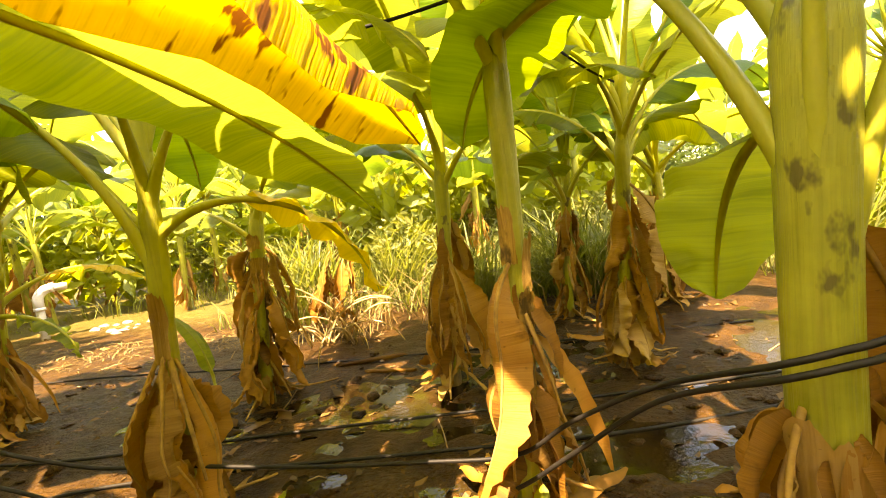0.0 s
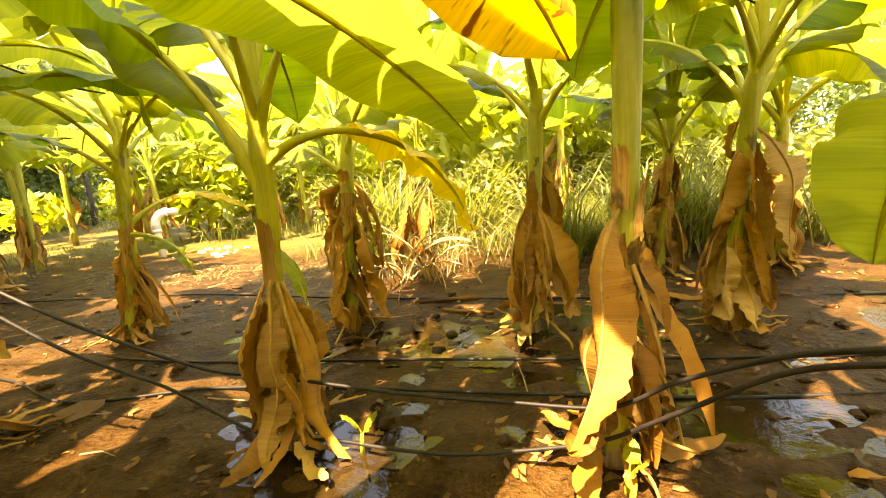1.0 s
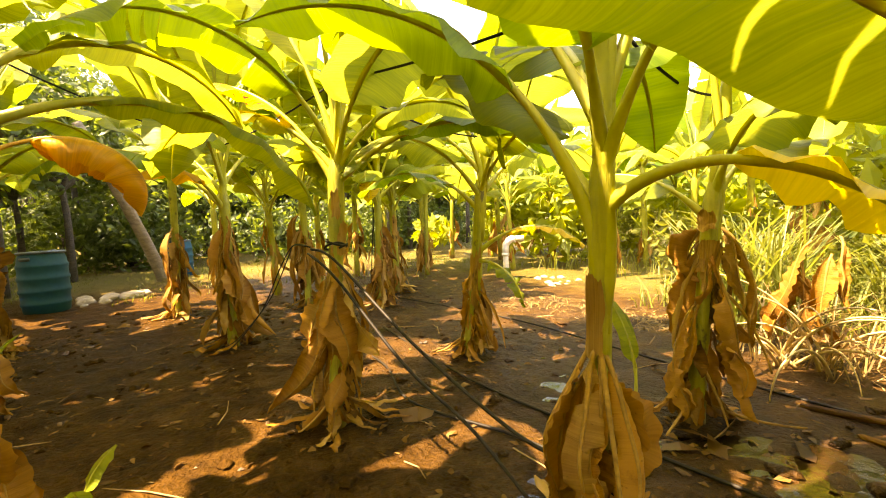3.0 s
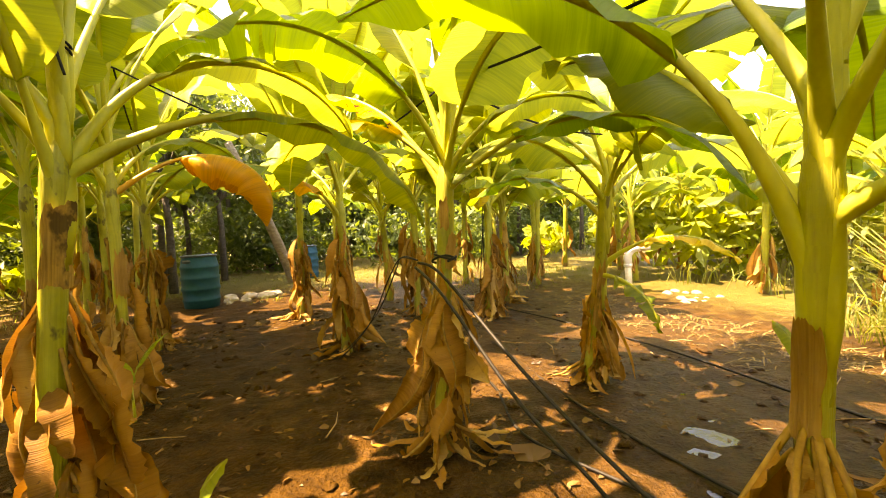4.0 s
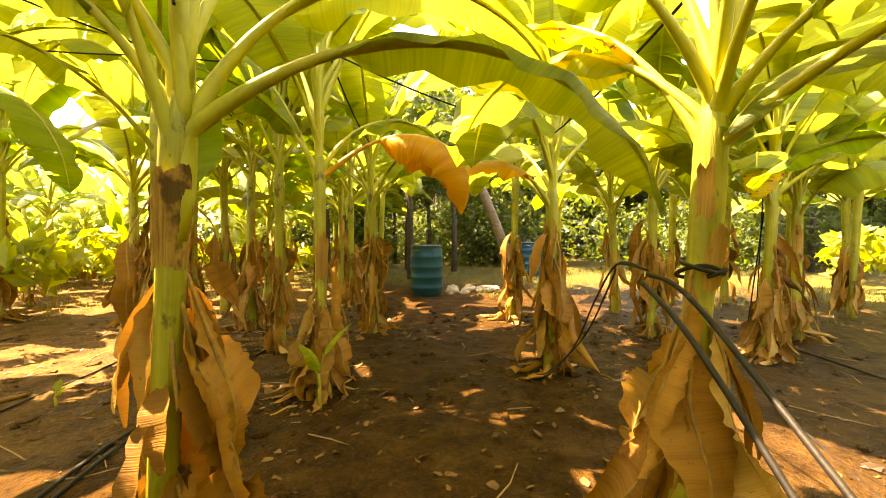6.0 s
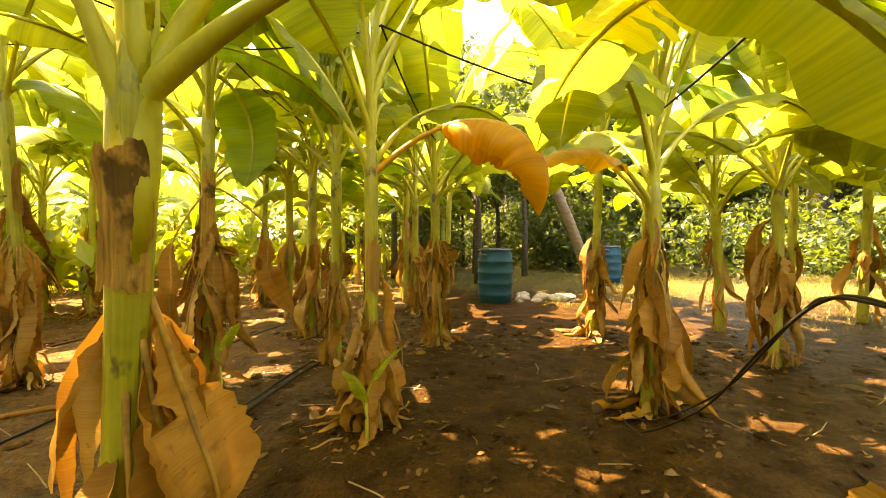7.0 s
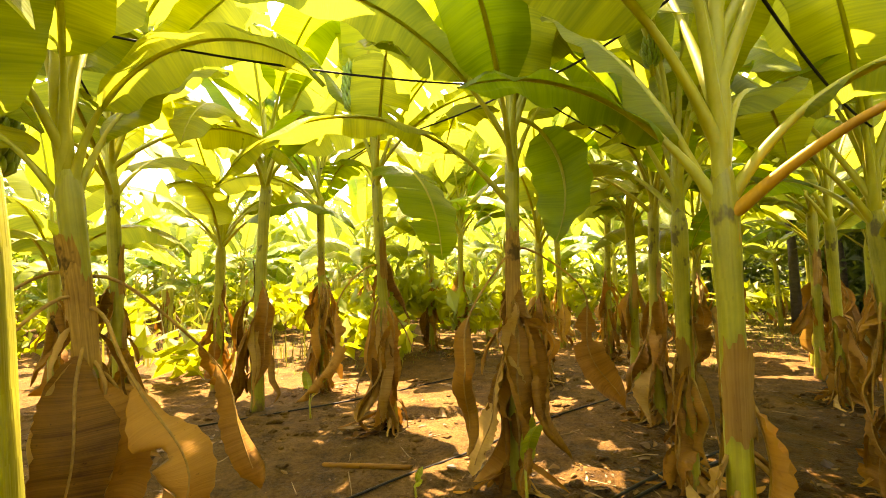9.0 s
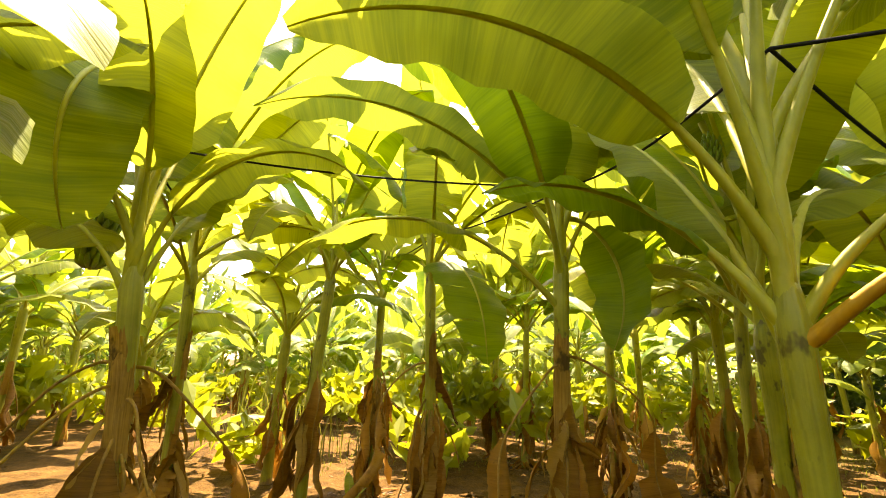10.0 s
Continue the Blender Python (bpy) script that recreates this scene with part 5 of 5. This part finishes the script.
def clumps(name, label, category, balls, mat, n, size, seed):
    """Leafy growth: small bent leaves scattered through uneven clumps. balls: (x, y, z, rx, ry, rz)."""
    rng = np.random.default_rng(seed)
    vs, fs = [], []
    vol = [b[3] * b[4] * b[5] for b in balls]
    tot = sum(vol)
    for bl, v in zip(balls, vol):
        for _ in range(max(8, int(n * v / tot))):
            d = rng.normal(size=3)
            d /= np.linalg.norm(d)
            r = rng.uniform(0.25, 1.0) ** 0.5
            p = np.array(bl[:3]) + d * r * np.array(bl[3:]) * (0.8 + 0.4 * noise.noise(Vector(d * 2 + seed)))
            if p[2] < 0.02:
                continue
            s = size * rng.uniform(0.6, 1.5)
            u = rng.normal(size=3)
            u /= np.linalg.norm(u)
            w = np.cross(u, rng.normal(size=3))
            w /= np.linalg.norm(w)
            k = np.cross(u, w)
            b = len(vs)
            vs += [tuple(p - u * s), tuple(p + w * s * 0.45 + k * s * 0.1), tuple(p + u * s), tuple(p - w * s * 0.45 + k * s * 0.1)]
            fs += [(b, b + 1, b + 2), (b, b + 2, b + 3)]
    me = bpy.data.meshes.new(name)
    me.from_pydata(vs, [], fs)
    me.materials.append(mat)
    return tagged(new(name, me), label, category, kind="stuff")


blades("tall_grass", "tall sunlit grass with dry yellow stalks", "grass",
       [(-1.3, 6.2, 2.0, 1.2, 2.2), (1.5, 6.4, 2.4, 1.3, 2.4), (0.2, 5.5, 0.5, 0.4, 0.8), (0.9, 5.6, 0.5, 0.4, 0.8), (-1, 9, 6, 2.5, 2.5), (-3, 14, 12, 5, 2.5)], GRASS, 10000, 0.55, 0.007, 3, 1.2)
blades("long_grass_tufts", "arching tufts of long green grass", "grass",
       [(-2.4 + 0.6 * k + 0.3 * math.sin(5 * k), 5.3 + 0.5 * math.sin(3.7 * k), 0.22, 0.2, 1) for k in range(9)], GRASS, 1500, 1.05, 0.009, 13, 1.0)
blades("low_grass", "short grass of the clearing", "grass",
       [(-12, 3.5, 3.5, 3.5, 3), (-9, 5, 2, 2, 1), (-14, -4, 4, 3, 2), (-17, 5, 5, 8, 3), (-6.5, -8, 4, 3, 2), (-9.5, -5, 2, 2, 1)], GRASS, 16000, 0.09, 0.006, 4, 0.6)
blades("reeds", "clump of tall reeds among the bananas", "reeds", [(-2.2, -6.2, 0.9, 0.6, 2), (-1.2, -6.9, 0.9, 0.6, 1)], REED, 110, 1.0, 0.011, 5, 0.35)
blades("dry_thicket", "tangle of dead brown stalks and straw", "thicket", [(-1.62, 4.35, 0.35, 0.3, 2), (-0.9, 4.7, 0.5, 0.25, 1), (0.7, 4.9, 0.5, 0.2, 0.7)], STRAW, 170, 0.7, 0.005, 6, 1.4)
blades("straw_litter", "cut straw and grass lying by the water", "litter", [(-4.0, 4.4, 1.3, 0.5, 2), (-2.2, 4.6, 0.8, 0.3, 1), (-5.6, 4.6, 0.9, 0.5, 1)], STRAW, 1200, 0.10, 0.006, 7, 3.0)


def litter():
    """Scraps of dry leaf lying on the soil."""
    rng = np.random.default_rng(12)
    vs, fs = [], []
    spots = [(a, b, 0.34, 110) for a, b in HEROES] + [(-3.5, 0.6, 1.8, 300), (-3, -2, 2.2, 400), (-5, 2.3, 1.5, 120), (-9.3, -0.3, 0.8, 60), (-6.5, 4.2, 1.5, 160), (-1, 2.6, 2.0, 260), (-6, 0.2, 1.6, 260)]
    for x0, y0, sp, n in spots:
        for _ in range(n):
            x, y = x0 + rng.normal() * sp, y0 + rng.normal() * sp
            s = rng.uniform(0.005, 0.026) * (rng.uniform(1.4, 3.4) if sp == 0.34 and rng.random() < 0.10 else 1)
            a = rng.uniform(0, 6.283)
            z = soil_height(x, y) + 0.004
            c, d = math.cos(a), math.sin(a)
            b = len(vs)
            for u, v, w in ((-1, -0.4, 0), (0, -0.5, 0.35), (1, -0.1, 0.25), (1.1, 0.3, 0.7), (0, 0.45, 0.9), (-0.9, 0.35, 0.5)):
                u, v = u * rng.uniform(0.7, 1.4) * s, v * rng.uniform(0.7, 1.4) * s
                vs.append((x + c * u - d * v, y + d * u + c * v, z + w * s * rng.uniform(0, 1)))
            fs += [(b, b + 1, b + 4, b + 5), (b + 1, b + 2, b + 3, b + 4)]
    me = bpy.data.meshes.new("leaf_litter")
    me.from_pydata(vs, [], fs)
    me.materials.append(LITTER)
    tagged(new("leaf_litter", me), "scraps of dry leaf strewn on the mud", "litter", kind="stuff")
    rng = random.Random(3)
    bm = bmesh.new()
    for _ in range(170):
        x, y = rng.uniform(-7, 1.5), rng.uniform(-4, 4.6)
        a, ln = rng.uniform(0, 6.28), rng.uniform(0.06, 0.4)
        p = [(x + math.cos(a) * ln * t, y + math.sin(a) * ln * t + 0.02 * math.sin(3 * t), soil_height(x + math.cos(a) * ln * t, y + math.sin(a) * ln * t) + 0.004) for t in (0, 0.5, 1)]
        tube(bm, p, [0.004, 0.0035, 0.002], 5)
    tagged(part("twigs", bm, TWIG), "thin dry twigs lying on the soil", "twigs", kind="stuff")


litter()


def clods():
    """Lumps of soil, thrown up and trodden between the rows."""
    rng = np.random.default_rng(21)
    base = bmesh.new()
    bmesh.ops.create_icosphere(base, subdivisions=2, radius=1.0)
    base.verts.ensure_lookup_table()
    ico = np.array([v.co[:] for v in base.verts])
    tri = np.array([[v.index for v in f.verts] for f in base.faces])
    base.free()
    vs, fs = [], []
    for k in range(3600):
        x, y = rng.uniform(-7.5, 1.6), rng.uniform(-4.2, 4.0)
        if rng.random() > 0.55 + 0.9 * noise.noise(Vector((x * 0.8, y * 0.8, 3))):
            continue
        s = 0.006 + 0.034 * rng.random() ** 3
        lump = ico * (1 + 0.35 * np.sin(ico[:, [1, 2, 0]] * 3 + rng.uniform(0, 6, 3))) * s * np.array((rng.uniform(0.8, 1.6), 1, 0.6))
        vs.append(lump + np.array((x, y, soil_height(x, y) + 0.1 * s)))
        fs.append(tri + 42 * len(fs))
    me = bpy.data.meshes.new("soil_clods")
    me.from_pydata(np.concatenate(vs).tolist(), [], np.concatenate(fs).tolist())
    me.shade_smooth()
    me.materials.append(MUD)
    tagged(new("soil_clods", me), "dark crumbly lumps of trodden mud", "soil", kind="stuff")


clods()


def stone(at, size, seed, mat=STONE, label="pale rough stone lying by the barrel", group="stones by the barrel"):
    bm = bmesh.new()
    bmesh.ops.create_icosphere(bm, subdivisions=3, radius=1)
    for v in bm.verts:
        v.co = Vector((v.co.x * size[0], v.co.y * size[1], v.co.z * size[2])) * (1 + 0.25 * noise.noise(v.co * 1.3 + Vector((seed, 0, 0))))
    ob = tagged(part("stone", bm, mat), label, "stone", group)
    ob.location = (at[0], at[1], size[2] * 0.45)


for k, (x, y, s) in enumerate(((-9.25, -0.42, 0.16), (-9.42, -0.1, 0.2), (-9.35, 0.18, 0.22), (-9.1, -0.15, 0.12), (-9.6, 0.3, 0.18), (-8.95, -0.38, 0.07), (-9.7, -0.5, 0.15))):
    stone((x, y), (s, s * 0.8, s * 0.45), k)


rs = random.Random(17)
for k in range(16):               # rubble thrown down beside the pipe
    sz = rs.uniform(0.03, 0.08)
    stone((-5.25 + rs.uniform(-0.5, 0.45), 5.75 + rs.uniform(-0.35, 0.35)), (sz, sz * 0.7, sz * 0.5), 40 + k, STONE, "whitish broken rubble beside the pipe", "rubble by the pipe")


def fallen_stem(a, b, r, label="rotting pale banana stem lying in the water"):
    """A piece of cast-off pseudostem, frayed at its ends, lying on the mud."""
    a, b = Vector((*a, soil_height(*a) + r * 0.6)), Vector((*b, soil_height(*b) + r * 0.6))
    bm = bmesh.new()
    n = 10
    rings = tube(bm, [a.lerp(b, i / n) for i in range(n + 1)], [r * (0.7 + 0.3 * math.sin(math.pi * (0.15 + 0.7 * i / n))) for i in range(n + 1)], 10)
    for i, ring in enumerate(rings):
        for v in ring:
            v.co += Vector((0, 0, 1)) * 0.25 * r * noise.noise(v.co * 22) + (b - a).normalized() * (0.06 * noise.noise(v.co * 40) if i in (0, n) else 0)
    tagged(part("fallen_stem", bm, DEAD_DARK), label, "banana stem", "cast-off stems")


for a, b, r in (((-1.35, 3.62), (-0.88, 3.74), 0.017), ((-1.1, 3.50), (-0.75, 3.46), 0.014), ((-3.3, -0.45), (-2.85, -0.28), 0.016), ((-3.4, -1.9), (-2.9, -2.2), 0.018)):
    fallen_stem(a, b, r)


def dead_stalks():
    """Arched dry leaf stalks of a dead clump."""
    rng = random.Random(44)
    c = thing("dead_clump", "dead banana clump of arched straw-coloured stalks", "dead plant", (-1.55, 4.3, 0))
    for k in range(15):
        az = rng.uniform(60, 260)
        pts = arc((rng.uniform(-0.15, 0.15), rng.uniform(-0.15, 0.15), 0.0), az, rng.uniform(45, 80), rng.uniform(0.6, 1.05), rng.uniform(70, 150), 14)
        bm = bmesh.new()
        tube(bm, pts, [0.011 - 0.008 * i / 14 for i in range(15)], 6)
        part("stalk", bm, TWIG_PALE, c)
    for k in range(7):
        az = rng.uniform(0, 360)
        add_dead(c, (rng.uniform(-0.12, 0.12), rng.uniform(-0.12, 0.12), rng.uniform(0.5, 0.85)), az, -40, rng.uniform(0.4, 0.7), 45, rng.uniform(0.12, 0.22), rng, DEAD_DARK, n=30)


dead_stalks()


def trunk(at, height, r, lean, seed, label="straight grey palm trunk", crown=True, bark=None):
    rng = random.Random(seed)
    t = thing("palm_tree", label, "palm tree", (at[0], at[1], 0), "palms behind the clearing")
    bm = bmesh.new()
    n = 14
    pts = [(lean[0] * (i / n) ** 1.2, lean[1] * (i / n) ** 1.2, -0.1 + height * i / n) for i in range(n + 1)]
    tube(bm, pts, [r * (1.25 - 0.5 * i / n + 0.05 * (i % 2)) for i in range(n + 1)], 12)
    part("trunk", bm, bark or BARK, t)
    if crown:
        vs, fs = [], []
        top = Vector(pts[-1])
        for k in range(11):
            a, e = 2 * math.pi * k / 11 + rng.uniform(-0.2, 0.2), rng.uniform(10, 60)
            mid = arc(top, math.degrees(a), e, rng.uniform(1.6, 2.4), rng.uniform(70, 110), 12)
            for i in range(1, 12):
                d = (mid[i + 1] - mid[i - 1]).normalized() if i < 12 else Vector((0, 0, -1))
                side = d.cross(Vector((0, 0, 1)))
                side = side.normalized() if side.length > 0.01 else Vector((1, 0, 0))
                for s in (-1, 1):
                    for q in (0, 0.5):
                        p = mid[i].lerp(mid[min(i + 1, 12)], q)
                        ln = 0.42 * math.sin(math.pi * (i + q) / 13) + 0.08
                        e1 = p + side * s * ln + d * 0.15 - Vector((0, 0, ln * 0.5))
                        b = len(vs)
                        vs += [tuple(p - d * 0.02), tuple(p + d * 0.02), tuple(e1)]
                        fs.append((b, b + 1, b + 2))
        me = bpy.data.meshes.new("crown")
        me.from_pydata(vs, [], fs)
        me.materials.append(BUSH)
        ob = new("crown", me)
        ob.parent = t
    return t


trunk((-11.9, 0.55), 3.2, 0.10, (1.6, -1.0), 1, "leaning grey palm trunk behind the barrel", False, BARK_PALE)
rt = random.Random(9)
for k in range(46):
    x, y = -18 - 12 * rt.random(), -9 + 24 * rt.random()
    trunk((x, y), rt.uniform(5, 9), rt.uniform(0.045, 0.085), (rt.uniform(-0.4, 0.4), rt.uniform(-0.4, 0.4)), 20 + k)
trunk((-19.5, 6.9), 6.0, 0.32, (0.3, 0.2), 90, "stout grey trunk behind the clearing")



def broadleaf(at, height, seed):
    """A tree: tapered trunk, limbs, and a crown of many small leaves in uneven clumps."""
    rng = random.Random(seed)
    tree = thing("broadleaf_tree", "dark leafy tree shading the clearing's edge", "tree", (at[0], at[1], 0), "trees behind the clearing")
    bm = bmesh.new()
    tube(bm, [(0, 0, -0.1), (0.05, 0.03, height * 0.3), (0.1, -0.05, height * 0.62)], [0.10, 0.075, 0.05], 10)
    part("trunk", bm, BARK, tree)
    rngn = np.random.default_rng(seed)
    vs, fs = [], []
    for k in range(9):
        a = 2 * math.pi * k / 9 + rng.uniform(-0.3, 0.3)
        rr = rng.uniform(0.3, 2.0)
        c = Vector((rr * math.cos(a), rr * math.sin(a), height * rng.uniform(0.5, 1.0)))
        bm = bmesh.new()
        tube(bm, [(0.08, 0, height * 0.45), tuple(Vector((0.08, 0, height * 0.5)).lerp(c, 0.5)), tuple(c)], [0.06, 0.04, 0.015], 6)
        part("limb", bm, BARK, tree)
        for _ in range(480):
            d = rngn.normal(size=3)
            d /= np.linalg.norm(d)
            p = np.array(c) + d * rngn.uniform(0.2, 1.0) ** 0.5 * np.array((1.15, 1.15, 0.85)) * (0.75 + 0.5 * noise.noise(Vector(d * 2 + k)))
            s = rngn.uniform(0.06, 0.14)
            u = rngn.normal(size=3)
            u /= np.linalg.norm(u)
            w = np.cross(u, rngn.normal(size=3))
            w /= np.linalg.norm(w)
            b = len(vs)
            vs += [tuple(p - u * s), tuple(p + w * s * 0.5), tuple(p + u * s), tuple(p - w * s * 0.5)]
            fs += [(b, b + 1, b + 2), (b, b + 2, b + 3)]
    me = bpy.data.meshes.new("crown")
    me.from_pydata(vs, [], fs)
    me.materials.append(BUSH)
    ob = new("crown", me)
    ob.parent = tree


rw = random.Random(8)
broadleaf((-11.6, -2.0), 5.0, 260)
broadleaf((-12.2, -4.6), 5.4, 261)
for k in range(22):
    broadleaf((-13.5 - 9 * rw.random(), -10 + 22 * k / 21 + rw.uniform(-0.8, 0.8)), rw.uniform(4.2, 6.5), 200 + k)

rb = random.Random(31)
clumps("undergrowth", "dark dense bushes at the clearing's edge", "bushes",
       [(-15 - 9 * rb.random(), -12 + 26 * rb.random(), 0.5 + rb.random() * 1.2, 1.3 + rb.random(), 1.3 + rb.random(), 0.9 + rb.random()) for _ in range(70)], BUSH, 60000, 0.10, 8)
clumps("forest_edge", "dark shaded forest closing the clearing", "trees",
       [(-24 - 5 * rb.random(), -14 + 34 * rb.random(), 0.4 + 4.6 * rb.random(), 1.9, 1.9, 1.5) for _ in range(120)], BUSH, 90000, 0.17, 19)
clumps("far_trees", "far dense tree line", "trees",
       [(-30 - 6 * rb.random(), -22 + 48 * rb.random(), 2 + rb.random() * 6, 2.5, 2.5, 2.4) for _ in range(80)]
       + [(-20 + 44 * rb.random(), 30 + 8 * rb.random(), 1.5 + rb.random() * 4, 2.6, 2.4, 2.2) for _ in range(50)]
       + [(-32 + 16 * rb.random(), 20 + 12 * rb.random(), 1.0 + rb.random() * 5, 2.6, 2.6, 2.2) for _ in range(34)]
       + [(-30 + 50 * rb.random(), -32 - 8 * rb.random(), 1.5 + rb.random() * 5, 2.8, 2.4, 2.4) for _ in range(60)], BUSH, 90000, 0.22, 9)
clumps("sapling_bushes", "bright green low bushes in sun", "bushes",
       [(-4 + 7 * rb.random(), 5.9 + 4 * rb.random(), 0.4 + 0.3 * rb.random(), 0.6, 0.5, 0.5) for _ in range(26)]
       + [(-12 + 15 * rb.random(), 9 + 8 * rb.random(), 0.5 + 0.9 * rb.random(), 0.8, 0.7, 0.6) for _ in range(44)], GRASS, 34000, 0.06, 10)

clumps("low_foliage", "low sunlit young banana leaves between far stems", "foliage",
       [(-15 + 22 * rb.random(), -4.9 - 15 * rb.random(), 0.35 + 0.6 * rb.random(), 0.7, 0.7, 0.45) for _ in range(190)]
       + [(-13 + 16 * rb.random(), 7.0 + 10 * rb.random(), 0.4 + 1.0 * rb.random(), 0.8, 0.7, 0.6) for _ in range(90)]
       + [(3.5 + 6 * rb.random(), 0 + 9 * rb.random(), 0.3 + 0.8 * rb.random(), 0.7, 0.7, 0.5) for _ in range(40)], LOWLEAF, 26000, 0.16, 14)


def brick_pile():
    rngb = random.Random(4)
    p = thing("brick_pile", "few red bricks stacked on the clearing's edge", "bricks", (-18.6, 6.2, 0))
    for k in range(9):
        bm = bmesh.new()
        box(bm, (0.23, 0.11, 0.075), Matrix.Translation((0.26 * (k % 3), 0.13 * ((k // 3) % 2), 0.04 + 0.08 * (k // 6))) @ Matrix.Rotation(rngb.uniform(-0.2, 0.2), 4, 'Z'), 0.006)
        part("brick", bm, BRICK, p)


brick_pile()


def tarp():
    bm = bmesh.new()
    bmesh.ops.create_grid(bm, x_segments=14, y_segments=10, size=0.5, matrix=Matrix.Translation((-2.6, 12.7, 1.15)) @ Matrix.Rotation(radians(72), 4, 'X') @ Matrix.Diagonal((0.7, 0.6, 1, 1)))
    for v in bm.verts:
        v.co.y += 0.12 * noise.noise(v.co * 2.3)
        v.co.z += 0.06 * noise.noise(v.co * 3.1)
    tagged(part("tarpaulin", bm, TARP), "crumpled teal tarpaulin hanging far off", "tarpaulin")
    for x in (-2.93, -2.27):
        bm = bmesh.new()
        tube(bm, [(x, 12.72, -0.05), (x, 12.75, 1.6)], [0.025, 0.02], 8)
        tagged(part("pole", bm, TWIG), "thin wooden pole holding the tarpaulin", "pole")


tarp()


def sprout(at, seed, h=0.3, mat=None):
    s = thing("banana_sucker", "small bright green banana sucker sprouting from the mud", "sucker", (at[0], at[1], 0))
    rng = random.Random(seed)
    bm = bmesh.new()
    tube(bm, [(0, 0, -0.03), (0.01, 0, h * 0.6)], [0.011, 0.006], 8)
    part("shoot", bm, PETIOLE, s)
    for k in range(2):
        add_leaf(s, (0.01, 0, h * (0.4 + 0.2 * k)), rng.uniform(0, 360), 75, h * 0.95, 50, 0.085 if h > 0.2 else 0.05, rng, LEAF, steps=12, cols=3, thick=0.3 if h > 0.2 else 0.15, wave=0.003)


for k, (x, y, h) in enumerate(((-1.72, 2.86, 0.46), (-0.97, 2.03, 0.12), (-3.33, -1.55, 0.12), (-3.62, 0.06, 0.4), (-2.25, 0.72, 0.22), (-3.8, -1.15, 0.4), (-2.9, -3.3, 0.3), (-0.1, 2.0, 0.1))):
    sprout((x, y), k, h)
